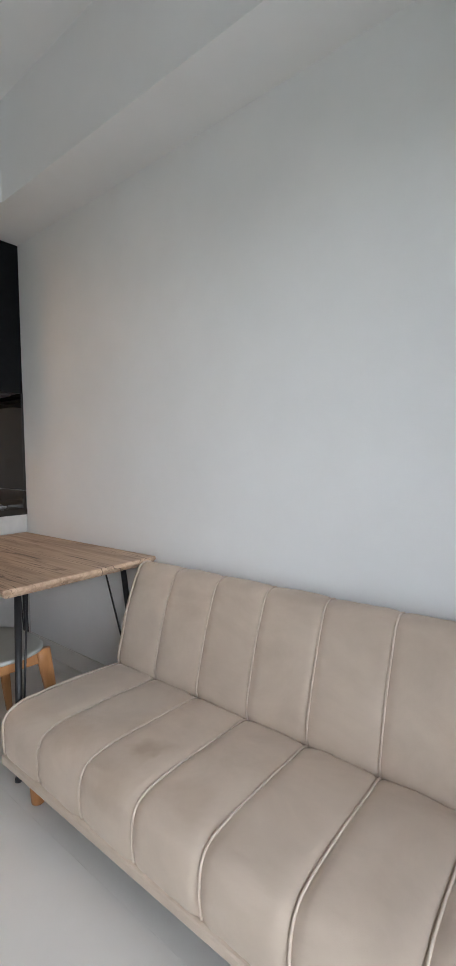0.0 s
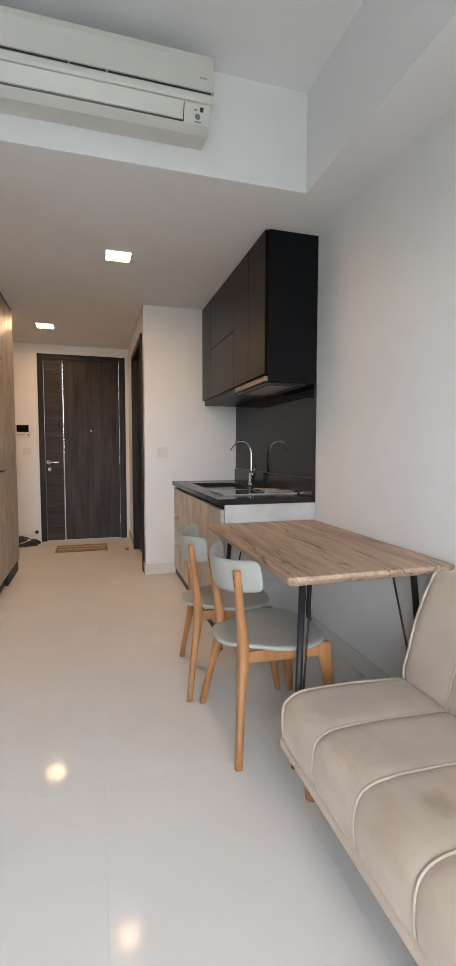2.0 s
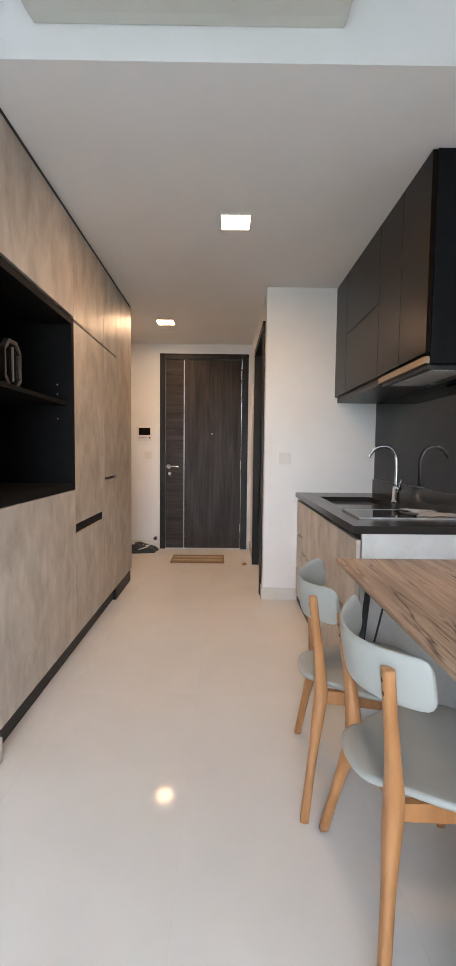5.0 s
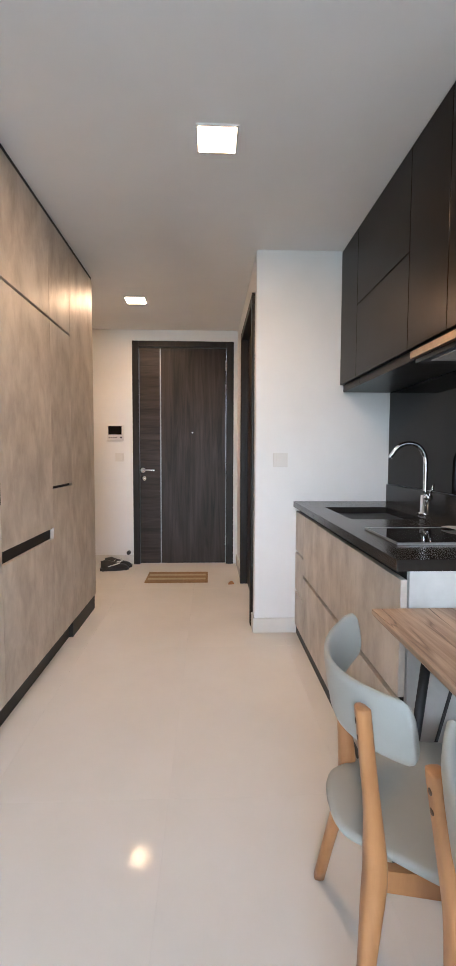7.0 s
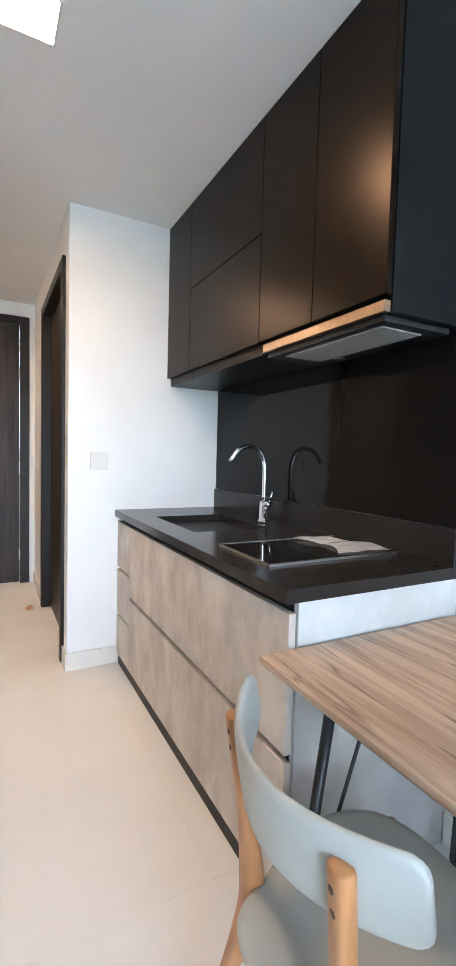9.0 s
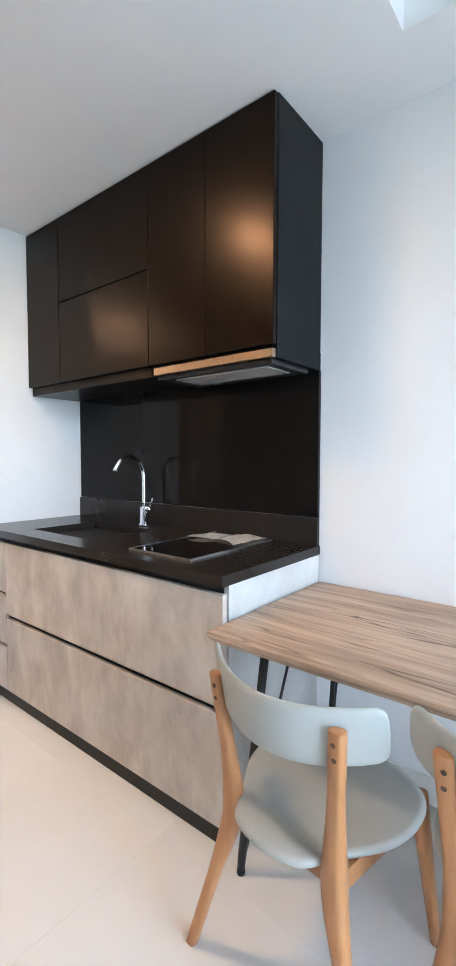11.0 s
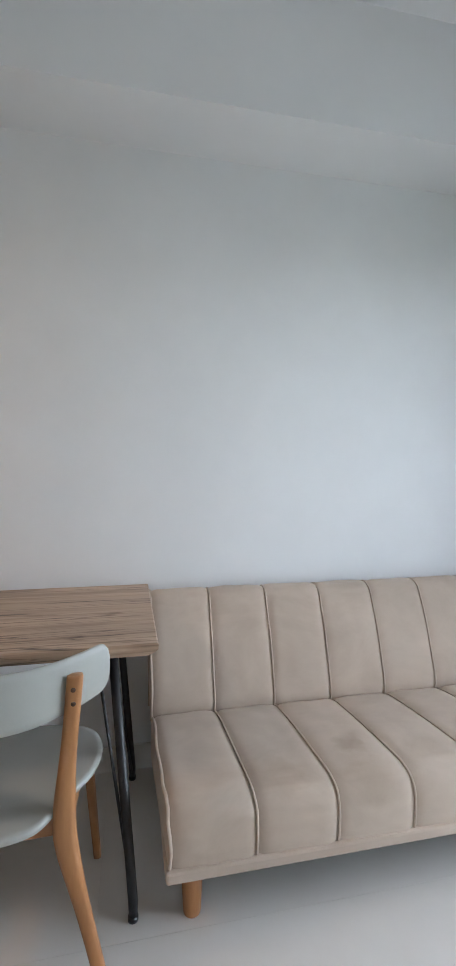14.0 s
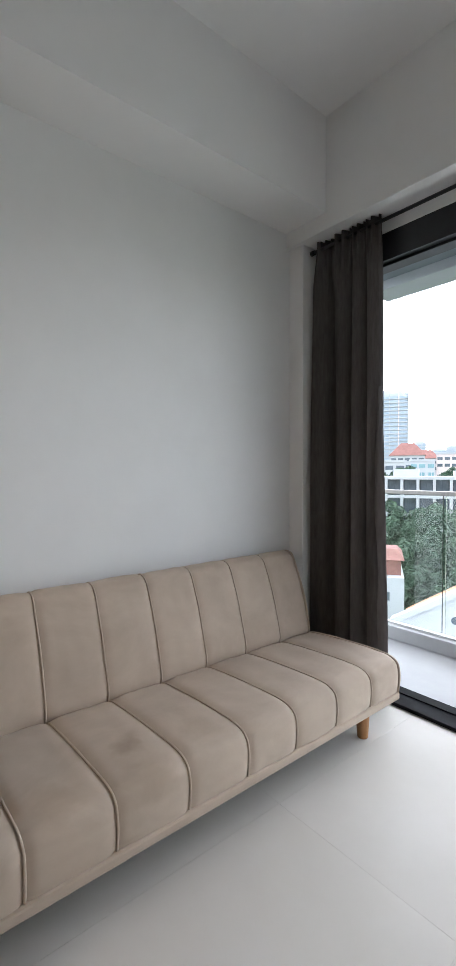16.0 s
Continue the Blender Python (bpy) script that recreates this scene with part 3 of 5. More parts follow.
def octagon_lantern():
    """An upright eight-sided glass ornament with a pale rim."""
    x, y, z = -0.36, 2.53, 1.412
    t = thing("glass_lantern", (x, y, z), "octagonal dark glass lantern with a grey rim on the niche shelf", "ornament")
    w, h, c = 0.078, 0.205, 0.042
    ring = [(-w, c), (-w, h - c), (-w + c, h), (w - c, h), (w, h - c), (w, c), (w - c, 0), (-w + c, 0)]

    def rim(k, dx):
        return [(x + dx, y + p[0] * k, z + h / 2 + (p[1] - h / 2) * k) for p in ring]

    bm = bmesh.new()
    layers = [[bm.verts.new(q) for q in rim(k, dx)] for k, dx in ((1, 0.012), (0.84, 0.012), (0.84, -0.012), (1, -0.012))]
    for a, b in zip(layers, layers[1:] + layers[:1]):
        for i in range(8):
            bm.faces.new((a[i], a[(i + 1) % 8], b[(i + 1) % 8], b[i]))
    bmesh.ops.recalc_face_normals(bm, faces=bm.faces)
    part("rim", bm, DULL_STEEL, t, "dull grey bevelled rim")
    part("pane", loft([rim(0.83, 0.004), rim(0.83, -0.004)]), BLACK_GLASS, t, "dark glass pane")
    part("bar", box((x + 0.005, y - 0.006, z + 0.03), (x + 0.012, y + 0.006, z + h - 0.03), 0.002), GREY_MARK, t)


octagon_lantern()

# ---- kitchen ----
CF = 1.122         # plane of the lower fronts
CT = 0.846         # counter height
CY = 2.458         # near end of the counter


def base_units():
    top, bot, split = 0.786, 0.058, 3.815
    u = thing("base_cabinet", (1.42, 3.14, 0), "wide concrete-look base cabinet with two deep drawers", "cabinet", group="base cabinets")
    part("carcass", box((CF + 0.026, CY + 0.024, bot), (1.70, split - 0.001, 0.811)), GAP, u, "dark cabinet body")
    part("plinth", box((CF + 0.008, CY + 0.02, 0), (1.68, split, bot)), GAP, u, "black recessed plinth")
    front("drawer", CY + 0.003, split, 0.436, top, u, x=CF, sign=-1)
    front("drawer", CY + 0.003, split, bot, 0.418, u, x=CF, sign=-1)
    part("end_panel", box((CF + 0.024, CY, 0), (1.718, CY + 0.019, 0.811), 0.001), CONCRETE_PALE, u, "pale grey concrete-look end panel")
    u = thing("base_cabinet", (1.42, 3.94, 0), "narrow concrete-look base cabinet with three drawers", "cabinet", group="base cabinets")
    part("carcass", box((CF + 0.026, split + 0.001, bot), (1.70, YK - 0.002, 0.811)), GAP, u, "dark cabinet body")
    part("plinth", box((CF + 0.008, split, 0), (1.68, YK - 0.002, bot)), GAP, u, "black recessed plinth")
    for z0, z1 in ((0.540, top), (0.287, 0.526), (bot, 0.273)):
        front("drawer", split, YK - 0.002, z0, z1, u, x=CF, sign=-1)


def counter():
    t = thing("countertop", (1.41, 3.25, 0.81), "glossy dark quartz countertop with a sink cut-out", "countertop")
    x0, x1, y0, y1 = 1.106, XR - 0.001, CY - 0.004, YK - 0.001
    sx0, sx1, sy0, sy1 = 1.225, 1.575, 3.255, 3.735
    bm = bmesh.new()
    outer = ((x0, y0), (x1, y0), (x1, y1), (x0, y1))
    inner = ((sx0, sy0), (sx1, sy0), (sx1, sy1), (sx0, sy1))
    loops = [[bm.verts.new((x, y, z)) for x, y in ring] for ring, z in ((outer, 0.812), (outer, CT), (inner, CT), (inner, 0.812))]
    for a, b in zip(loops, loops[1:] + loops[:1]):
        for i in range(4):
            bm.faces.new((a[i], a[(i + 1) % 4], b[(i + 1) % 4], b[i]))
    bmesh.ops.recalc_face_normals(bm, faces=bm.faces)
    part("slab", bm, QUARTZ, t)
    part("upstand", box((XR - 0.022, y0 + 0.004, CT), (XR - 0.001, y1, 0.955), 0.001), QUARTZ, t)
    s = thing("sink", ((sx0 + sx1) / 2, (sy0 + sy1) / 2, 0.68), "stainless steel undermount sink in the counter", "sink")
    d = 0.682
    rings = []
    for k, (inset, z) in enumerate(((-0.004, 0.811), (0.004, 0.80), (0.006, 0.72), (0.02, 0.69), (0.05, d))):
        rings.append([(sx, sy, z) for sx, sy in ((sx0 + inset, sy0 + inset), (sx1 - inset, sy0 + inset), (sx1 - inset, sy1 - inset), (sx0 + inset, sy1 - inset))])
    bm = bmesh.new()
    rows = [[bm.verts.new(p) for p in r] for r in rings]
    for a, b in zip(rows, rows[1:]):
        for i in range(4):
            bm.faces.new((a[i], b[i], b[(i + 1) % 4], a[(i + 1) % 4]))
    bm.faces.new(rows[-1])
    part("bowl", bm, SINK, s)
    part("drain", disc_x((1.40, 3.5, d + 0.001), 0.04, 0.004, 20, (0, 0, 1)), CHROME, s, "", True)


def tap():
    x, y = 1.635, 3.40
    t = thing("kitchen_tap", (x, y, CT), "chrome swan-neck kitchen tap behind the sink", "tap")
    part("base", tube([(x, y, CT), (x, y, CT + 0.012), (x, y, CT + 0.014), (x, y, CT + 0.10)], [0.027, 0.027, 0.021, 0.020], 20), CHROME, t, "", True)
    neck = smooth_line([(x, y, CT + 0.10), (x, y, CT + 0.22), (x - 0.005, y, CT + 0.285), (x - 0.035, y, CT + 0.335), (x - 0.085, y, CT + 0.352),
                        (x - 0.135, y, CT + 0.338), (x - 0.168, y, CT + 0.30), (x - 0.178, y, CT + 0.283)], 6)
    spout = part("spout", tube(neck, [0.0105] * (len(neck) - 2) + [0.012, 0.012], 14), CHROME, t, "curved chrome spout", True)
    part("handle", tube([(x, y - 0.018, CT + 0.085), (x, y - 0.05, CT + 0.092)], [0.019, 0.017], 16), CHROME, t, "", True)
    part("lever", tube([(x + 0.004, y - 0.042, CT + 0.10), (x + 0.018, y - 0.05, CT + 0.155)], [0.006, 0.0045], 10), CHROME, t, "thin chrome lever", True)


def hob():
    t = thing("hob", (1.44, 2.81, CT), "black glass two-ring hob set in the counter", "hob")
    part("glass", box((1.197, 2.665, CT + 0.0005), (1.688, 2.972, CT + 0.006), 0.001), BLACK_GLASS, t)
    part("trim", boxes(((1.192, 2.660, CT + 0.0005), (1.693, 2.665, CT + 0.0075)), ((1.192, 2.972, CT + 0.0005), (1.693, 2.977, CT + 0.0075)),
                       ((1.192, 2.665, CT + 0.0005), (1.197, 2.972, CT + 0.0075))), STEEL, t, "thin steel edge")


def leaflet():
    """Folded printed sheets left on the hob."""
    t = thing("leaflet", (1.58, 2.83, CT), "crumpled white printed leaflet on the hob", "leaflet")
    nx, ny = 14, 16
    z0 = CT + 0.0085

    def height(a, b):
        return z0 + 0.004 * max(0, math.sin(a * 3.1 + b * 1.2)) * (0.4 + b) + 0.004 * abs(math.sin(b * 6.3 + a * 2)) + 0.003 * noise.noise((a * 4, b * 4, 0.3))

    def place(a, b):
        skew = 0.03 * math.sin(b * 5) + 0.05 * b * (1 - a)
        return Vector((1.475 + 0.20 * a + skew, 2.70 + 0.27 * b - 0.03 * a, height(a, b)))

    bm = bmesh.new()
    top = [[bm.verts.new(place(i / nx, j / ny)) for j in range(ny + 1)] for i in range(nx + 1)]
    for i in range(nx):
        for j in range(ny):
            bm.faces.new((top[i][j], top[i + 1][j], top[i + 1][j + 1], top[i][j + 1]))
    bmesh.ops.solidify(bm, geom=bm.faces[:], thickness=0.0012)
    bmesh.ops.recalc_face_normals(bm, faces=bm.faces)
    sheet = part("sheet", bm, PAPER, t, "", True)
    for b0, b1 in ((0.47, 0.50), (0.72, 0.74), (0.25, 0.265)):
        bm = bmesh.new()
        strip = [[bm.verts.new(place(a / 10, b) + Vector((0, 0, 0.0022))) for b in (b0, b1)] for a in range(1, 10)]
        for p, q in zip(strip, strip[1:]):
            bm.faces.new((p[0], q[0], q[1], p[1]))
        part("printed_bar", bm, GREY_MARK, sheet, "dark printed bar")


def upper_units():
    x, y0, y1, zb = 1.387, 2.463, YK - 0.006, 1.571
    s1, s2, s3 = 3.745, 3.08, 2.766
    group = "wall cabinets"

    def unit(a, b, label):
        u = thing("wall_cabinet", (1.55, (a + b) / 2, 1.53), label, "cabinet", group=group)
        return u

    def shell(u, a, b):
        part("carcass", box((x + 0.022, a + 0.001, 1.53), (XR - 0.017, b - 0.001, LOW - 0.004)), BLACK, u)

    u = unit(s1, y1, "narrow matt black wall cabinet by the end wall")
    shell(u, s1, y1)
    front("door", s1, y1, zb, LOW - 0.006, u, BLACK, x, sign=-1)
    u = unit(s2, s1, "matt black wall cabinet with a folding front")
    shell(u, s2, s1)
    front("door", s2, s1, zb, 1.965, u, BLACK, x, sign=-1)
    front("door", s2, s1, 1.967, LOW - 0.006, u, BLACK, x, sign=-1)
    u = unit(s3, s2, "matt black wall cabinet with one door")
    shell(u, s3, s2)
    front("door", s3, s2, zb, LOW - 0.006, u, BLACK, x, sign=-1)
    u = unit(y0, s3, "matt black wall cabinet above the hob")
    shell(u, y0 + 0.02, s3)
    front("door", y0 + 0.001, s3, zb, LOW - 0.006, u, BLACK, x, sign=-1)
    part("side_panel", box((x + 0.022, y0, 1.53), (XR - 0.001, y0 + 0.019, LOW - 0.003), 0.001), BLACK_SIDE, u)
    h = thing("cooker_hood", (1.55, 2.77, 1.50), "slim built-in cooker hood with a bronze edge", "cooker hood")
    part("edge_strip", box((x - 0.001, y0 + 0.004, 1.5295), (x + 0.02, 3.046, 1.558), 0.001), BRONZE, h, "bronze metal front strip")
    part("body", box((x + 0.021, y0 + 0.022, 1.512), (XR - 0.06, 3.044, 1.529), 0.002), DARK_PLASTIC, h)
    part("filter", box((x + 0.05, y0 + 0.06, 1.5085), (XR - 0.13, 2.97, 1.513), 0.001), MESH, h, "grey metal grease filter")
    part("lamp_cover", disc_x((XR - 0.1, 2.9, 1.5125), 0.02, 0.003, 16, (0, 0, -1)), STEEL, h, "", True)


def splashback():
    t = thing("splashback", (XR, 3.26, 0.956), "glossy black glass splashback behind the counter", "splashback")
    part("glass_panel", box((XR - 0.012, CY + 0.004, 0.9575), (XR - 0.001, YK - 0.002, 1.60)), BLACK_GLASS, t)
    part("edge_trim", box((XR - 0.014, CY + 0.001, 0.956), (XR - 0.001, CY + 0.0038, 1.53)), IRON, t, "thin black edge")


base_units()
counter()
tap()
hob()
leaflet()
upper_units()
splashback()

# ---- table and chairs ----
TX0, TX1, TY0, TY1, TZ = 1.034, 1.705, 1.303, 2.448, 0.708


def table():
    t = thing("dining_table", (1.38, 1.88, 0), "oak-grained table on black hairpin legs, against the wall", "table")
    rings = []
    for z, inset in ((TZ - 0.036, 0.022), (TZ - 0.020, 0.004), (TZ - 0.014, 0.0), (TZ - 0.003, 0.0), (TZ, 0.003)):
        rings.append([(TX0 + inset, TY0 + inset, z), (TX1 - inset, TY0 + inset, z), (TX1 - inset, TY1 - inset, z), (TX0 + inset, TY1 - inset, z)])
    part("tabletop", loft(rings), OAK, t)
    under = TZ - 0.036
    for sx, sy in ((0, 0), (0, 1), (1, 0), (1, 1)):
        fx = 1.095 if sx == 0 else 1.655
        fy = 1.362 if sy == 0 else 2.372
        ix, iy = (1 if sx == 0 else -1), (1 if sy == 0 else -1)
        a = Vector((fx + ix * 0.045, fy + iy * 0.052, under - 0.004))
        foot = Vector((fx, fy, 0.012))
        leg = part("leg", tube([a, foot + Vector((ix * 0.004, 0, 0.03)), foot], [0.0125, 0.0125, 0.011], 12), IRON, t, "black steel hairpin leg", True)
        part("rod", tube([a + Vector((ix * 0.062, iy * 0.05, 0)), foot + Vector((ix * 0.014, 0, 0.02))], 0.0042, 10), IRON, leg, "", True)
        part("mounting_plate", loft([[(a.x - ix * 0.02, a.y - iy * 0.02, z), (a.x + ix * 0.075, a.y - iy * 0.02, z), (a.x - ix * 0.02, a.y + iy * 0.12, z)]
                                     for z in (under - 0.005, under - 0.0002)]), IRON, leg)
        part("foot_cap", tube([foot - Vector((0, 0, 0.012)), foot], 0.013, 12), DARK_PLASTIC, leg, "", True)


def bar(points, widths, depths, sides=10):
    """A wooden bar whose section changes along it: widths across y, depths along x."""
    rings = []
    for p, w, d in zip(points, widths, depths):
        rings.append([(p[0] + d * math.copysign(abs(math.cos(a)) ** 0.6, math.cos(a)), p[1] + w * math.copysign(abs(math.sin(a)) ** 0.6, math.sin(a)), p[2])
                      for a in (2 * math.pi * (k + 0.5) / sides for k in range(sides))])
    return loft(rings)


def chair(m, label):
    """A chair at the origin that faces +x."""
    t = thing("dining_chair", (0, 0, 0), label, "chair", group="chairs at the table")
    # seat: a rounded shield, drawn in between the rear legs, slightly dished
    half = [(-0.224, 0.0), (-0.220, 0.045), (-0.206, 0.083), (-0.18, 0.106), (-0.145, 0.124), (-0.10, 0.155), (-0.04, 0.192), (0.03, 0.212),
            (0.10, 0.210), (0.155, 0.184), (0.19, 0.130), (0.204, 0.065), (0.207, 0.0)]
    curve = smooth_line([Vector((x, y, 0)) for x, y in half], 3)
    outline = [(p.x, p.y) for p in curve] + [(p.x, -p.y) for p in curve[-2:0:-1]]
    rings = []
    for k, z in ((0.94, 0.388), (0.99, 0.391), (1.0, 0.398), (0.99, 0.404), (0.93, 0.406), (0.6, 0.400), (0.25, 0.396)):
        rings.append([(-0.03 + (p[0] + 0.03) * k, p[1] * k, z + 0.012 * max(0, p[0] * k)) for p in outline])
    part("seat", loft(rings), CHAIR_GREY, t, "grey lacquered rounded seat", True)
    for s in (-1, 1):
        pts = smooth_line([(-0.206, 0.229 * s, 0), (-0.187, 0.192 * s, 0.14), (-0.166, 0.153 * s, 0.28), (-0.158, 0.140 * s, 0.335), (-0.155, 0.136 * s, 0.37), (-0.157, 0.137 * s, 0.41),
                           (-0.164, 0.142 * s, 0.49), (-0.177, 0.151 * s, 0.59), (-0.189, 0.159 * s, 0.685), (-0.190, 0.159 * s, 0.699)], 4)
        wide, deep = [], []
        for p in pts:
            knee = math.exp(-((p[2] - 0.36) / 0.115) ** 2)
            wide.append(0.0135 + 0.0035 * p[2] / 0.7 + 0.0095 * knee)
            deep.append(0.0140 + 0.0075 * knee)
        for k, f in ((-1, 0.45), (-2, 0.75), (-3, 0.92), (-4, 0.98)):
            wide[k], deep[k] = wide[k] * f, deep[k] * f
        leg = part("rear_leg", bar(pts, wide, deep), BEECH, t, "beech rear leg that carries the back", True)
        for z, px in ((0.640, -0.194), (0.670, -0.198)):
            part("plug", disc_x((px, 0.1565 * s, z), 0.0052, -0.0035, 10), PLUG, leg, "dark screw hole", True)
        pts = smooth_line([(0.215, 0.198 * s, 0), (0.19, 0.182 * s, 0.20), (0.165, 0.168 * s, 0.388)], 4)
        part("front_leg", bar(pts, [0.011 + 0.004 * i / 8 for i in range(len(pts))], [0.013 + 0.018 * i / 8 for i in range(len(pts))]), BEECH, t, "tapered beech front leg", True)
        a, b = Vector((-0.15, 0.137 * s, 0.360)), Vector((0.165, 0.165 * s, 0.363))
        part("side_rail", loft([[(p.x, p.y + o, p.z + h * (1.0 if p is b else 0.8)) for o, h in ((-0.010, -0.026), (0.010, -0.026), (0.010, 0.026), (-0.010, 0.026))] for p in (a, b)]), BEECH, t)
    part("front_rail", box((0.15, -0.158, 0.338), (0.172, 0.158, 0.387), 0.004), BEECH, t)
    part("rear_rail", box((-0.155, -0.128, 0.347), (-0.133, 0.128, 0.387), 0.004), BEECH, t)
    # curved backrest, rounded ends
    rings = []
    steps = 26
    for k in range(steps + 1):
        u = -math.cos(math.pi * k / steps)
        y = 0.224 * u
        x = -0.219 + 0.100 * u * u
        half = 0.065 - 0.008 * u * u
        end = min(1, (1 - abs(u)) / 0.09)
        half *= 0.55 + 0.45 * math.sqrt(max(0, 1 - (1 - end) ** 2))
        mid = 0.660 + 0.026 * u * u
        lean = -0.16
        nx, ny = 1.0, -2 * 0.100 * u / 0.224
        ln = math.hypot(nx, ny)
        ring = []
        for a in range(12):
            q = 2 * math.pi * a / 12
            up = half * math.copysign(abs(math.sin(q)) ** 0.45, math.sin(q))
            th = 0.0085 * math.copysign(abs(math.cos(q)) ** 0.7, math.cos(q))
            ring.append((x + th * nx / ln + lean * up, y + th * ny / ln, mid + up))
        rings.append(ring)
    part("backrest", loft(rings), CHAIR_GREY, t, "curved grey lacquered backrest", True)
    t.matrix_basis = m
    return t


table()
chair_one = chair(pose(1.094, 1.650, 0, 0, 0, 3), "beech chair with grey seat, squared to the table beside the sofa")
chair_two = copy_thing(chair_one, pose(1.052, 2.104, 0, 0, 0, -6.3))
tagged(chair_two, "beech chair with grey seat, turned slightly, beside the counter")

# ---- sofa ----
SY0, SY1 = -0.425, 1.300
SKEW = 0.02
SEAMS = [SY1 - 0.2172 * k for k in range(8)] + [SY0]
SEAT_LINE = smooth_line([Vector((x, 0, z)) for x, z in ((1.505, 0.296), (1.475, 0.315), (1.40, 0.323), (1.28, 0.330), (1.16, 0.334), (1.09, 0.333), (1.050, 0.327), (1.022, 0.312), (1.006, 0.286), (1.000, 0.245), (1.002, 0.20), (1.007, 0.172))], 4)
BACK_LINE = smooth_line([Vector((x, 0, z)) for x, z in ((1.500, 0.290), (1.492, 0.335), (1.512, 0.42), (1.545, 0.53), (1.580, 0.618), (1.602, 0.664), (1.622, 0.684), (1.650, 0.691), (1.680, 0.680), (1.694, 0.648), (1.694, 0.55), (1.665, 0.36), (1.64, 0.27))], 4)


def outward(line):
    out = []
    for i in range(len(line)):
        d = (line[min(i + 1, len(line) - 1)] - line[max(i - 1, 0)]).normalized()
        out.append(Vector((d.z, 0, -d.x)))
    return out


SEAT_LINE = [p - n * 0.011 for p, n in zip(SEAT_LINE, outward(SEAT_LINE))]


def lean_y(i, n, skew):
    """The seams drift a little towards one end on their way to the front."""
    return -skew * min(1.0, i / (0.7 * n))


def quilted(line, side, y0, y1, first, last, puff, seed, skew=0.0):
    """One padded channel of upholstery between two seams."""
    norm = outward(line)
    bm = bmesh.new()
    nu = 14
    rows = []
    for k in range(nu + 1):
        s = k / nu
        e = abs(2 * s - 1)
        soft = 1 - 1.15 * e ** 8
        if (first and s < 0.5) or (last and s >= 0.5):
            soft = 1 - e ** 9 * 1.6
        y = y0 + (y1 - y0) * s
        row = []
        for i, p in enumerate(line):
            w = 0.0035 * noise.noise((i * 0.23 + seed, s * 2.2, seed * 1.7)) + 0.0022 * noise.noise((i * 0.6, s * 5 + seed * 3, 4.0))
            row.append(bm.verts.new(p + Vector((0, y + lean_y(i, len(line), skew), 0)) + norm[i] * side * (puff * soft + w * soft)))
        rows.append(row)
    for a, b in zip(rows, rows[1:]):
        for i in range(len(line) - 1):
            bm.faces.new((a[i], a[i + 1], b[i + 1], b[i]))
    bmesh.ops.recalc_face_normals(bm, faces=bm.faces)
    return bm


def end_cap(line, y, close, skew=0.0):
    bm = bmesh.new()
    pts = [(p.x, y + lean_y(i, len(line), skew), p.z) for i, p in enumerate(line)] + [(p.x, y - (skew if p.x < 1.2 else 0), p.z) for p in close]
    f = bm.faces.new([bm.verts.new(p) for p in pts])
    bmesh.ops.triangulate(bm, faces=[f])
    return bm


def sofa():
    t = thing("sofa", (1.33, 0.44, 0), "beige channel-quilted velvet sofa bed with spill marks, on wooden feet", "sofa")
    nseat, nback = outward(SEAT_LINE), outward(BACK_LINE)
    for k in range(8):
        a, b = SEAMS[k + 1], SEAMS[k]
        part("seat_channel", quilted(SEAT_LINE, 1, a, b, k == 7, k == 0, 0.0075, k + 1.3, SKEW), VELVET, t, "", True)
        part("back_channel", quilted(BACK_LINE, -1, a, b, k == 7, k == 0, 0.007, k + 20.7), VELVET, t, "", True)
    for k, y in enumerate(SEAMS):
        r = 0.0036 if 0 < k < 8 else 0.0050
        wave = 0.006 if k in (0, 8) else 0.0015
        part("seat_piping", tube([p + Vector((0, y + lean_y(i, len(SEAT_LINE), SKEW) + wave * noise.noise((i * 0.17, k * 3.1, 0.5)), 0)) + n * 0.0022 for i, (p, n) in enumerate(zip(SEAT_LINE, nseat))], r, 8, up=(0, 1, 0.01)), PIPING, t, "raised velvet piping", True)
        part("back_piping", tube([p + Vector((0, y + wave * noise.noise((i * 0.17, k * 2.3, 5.5)), 0)) - n * 0.0022 for i, (p, n) in enumerate(zip(BACK_LINE, nback))], r, 8, up=(0, 1, 0.01)), PIPING, t, "raised velvet piping", True)
    low = [Vector((1.01, 0, 0.16)), Vector((1.50, 0, 0.16))]
    for y in (SY0, SY1):
        part("seat_side", end_cap(SEAT_LINE, y, low, SKEW), VELVET, t)
        part("back_side", end_cap(BACK_LINE, y, []), VELVET, t)
    part("base_band", box((1.003, SY0 - SKEW * 0.9, 0.144), (1.52, SY1 - SKEW + 0.008, 0.176), 0.008), VELVET, t, "plain velvet band under the seat")
    part("frame", box((1.07, SY0 + 0.03, 0.125), (1.60, SY1 - 0.04, 0.15)), IRON, t, "dark frame under the seat")
    part("back_frame", box((1.52, SY0 + 0.02, 0.14), (1.66, SY1 - 0.02, 0.32)), VELVET, t)
    for x in (1.088, 1.57):
        for y in (-0.297, 1.215):
            part("foot", tube([(x, y, 0), (x, y, 0.004), (x, y, 0.146)], [0.021, 0.0225, 0.031], 18), BEECH, t, "turned wooden foot", True)


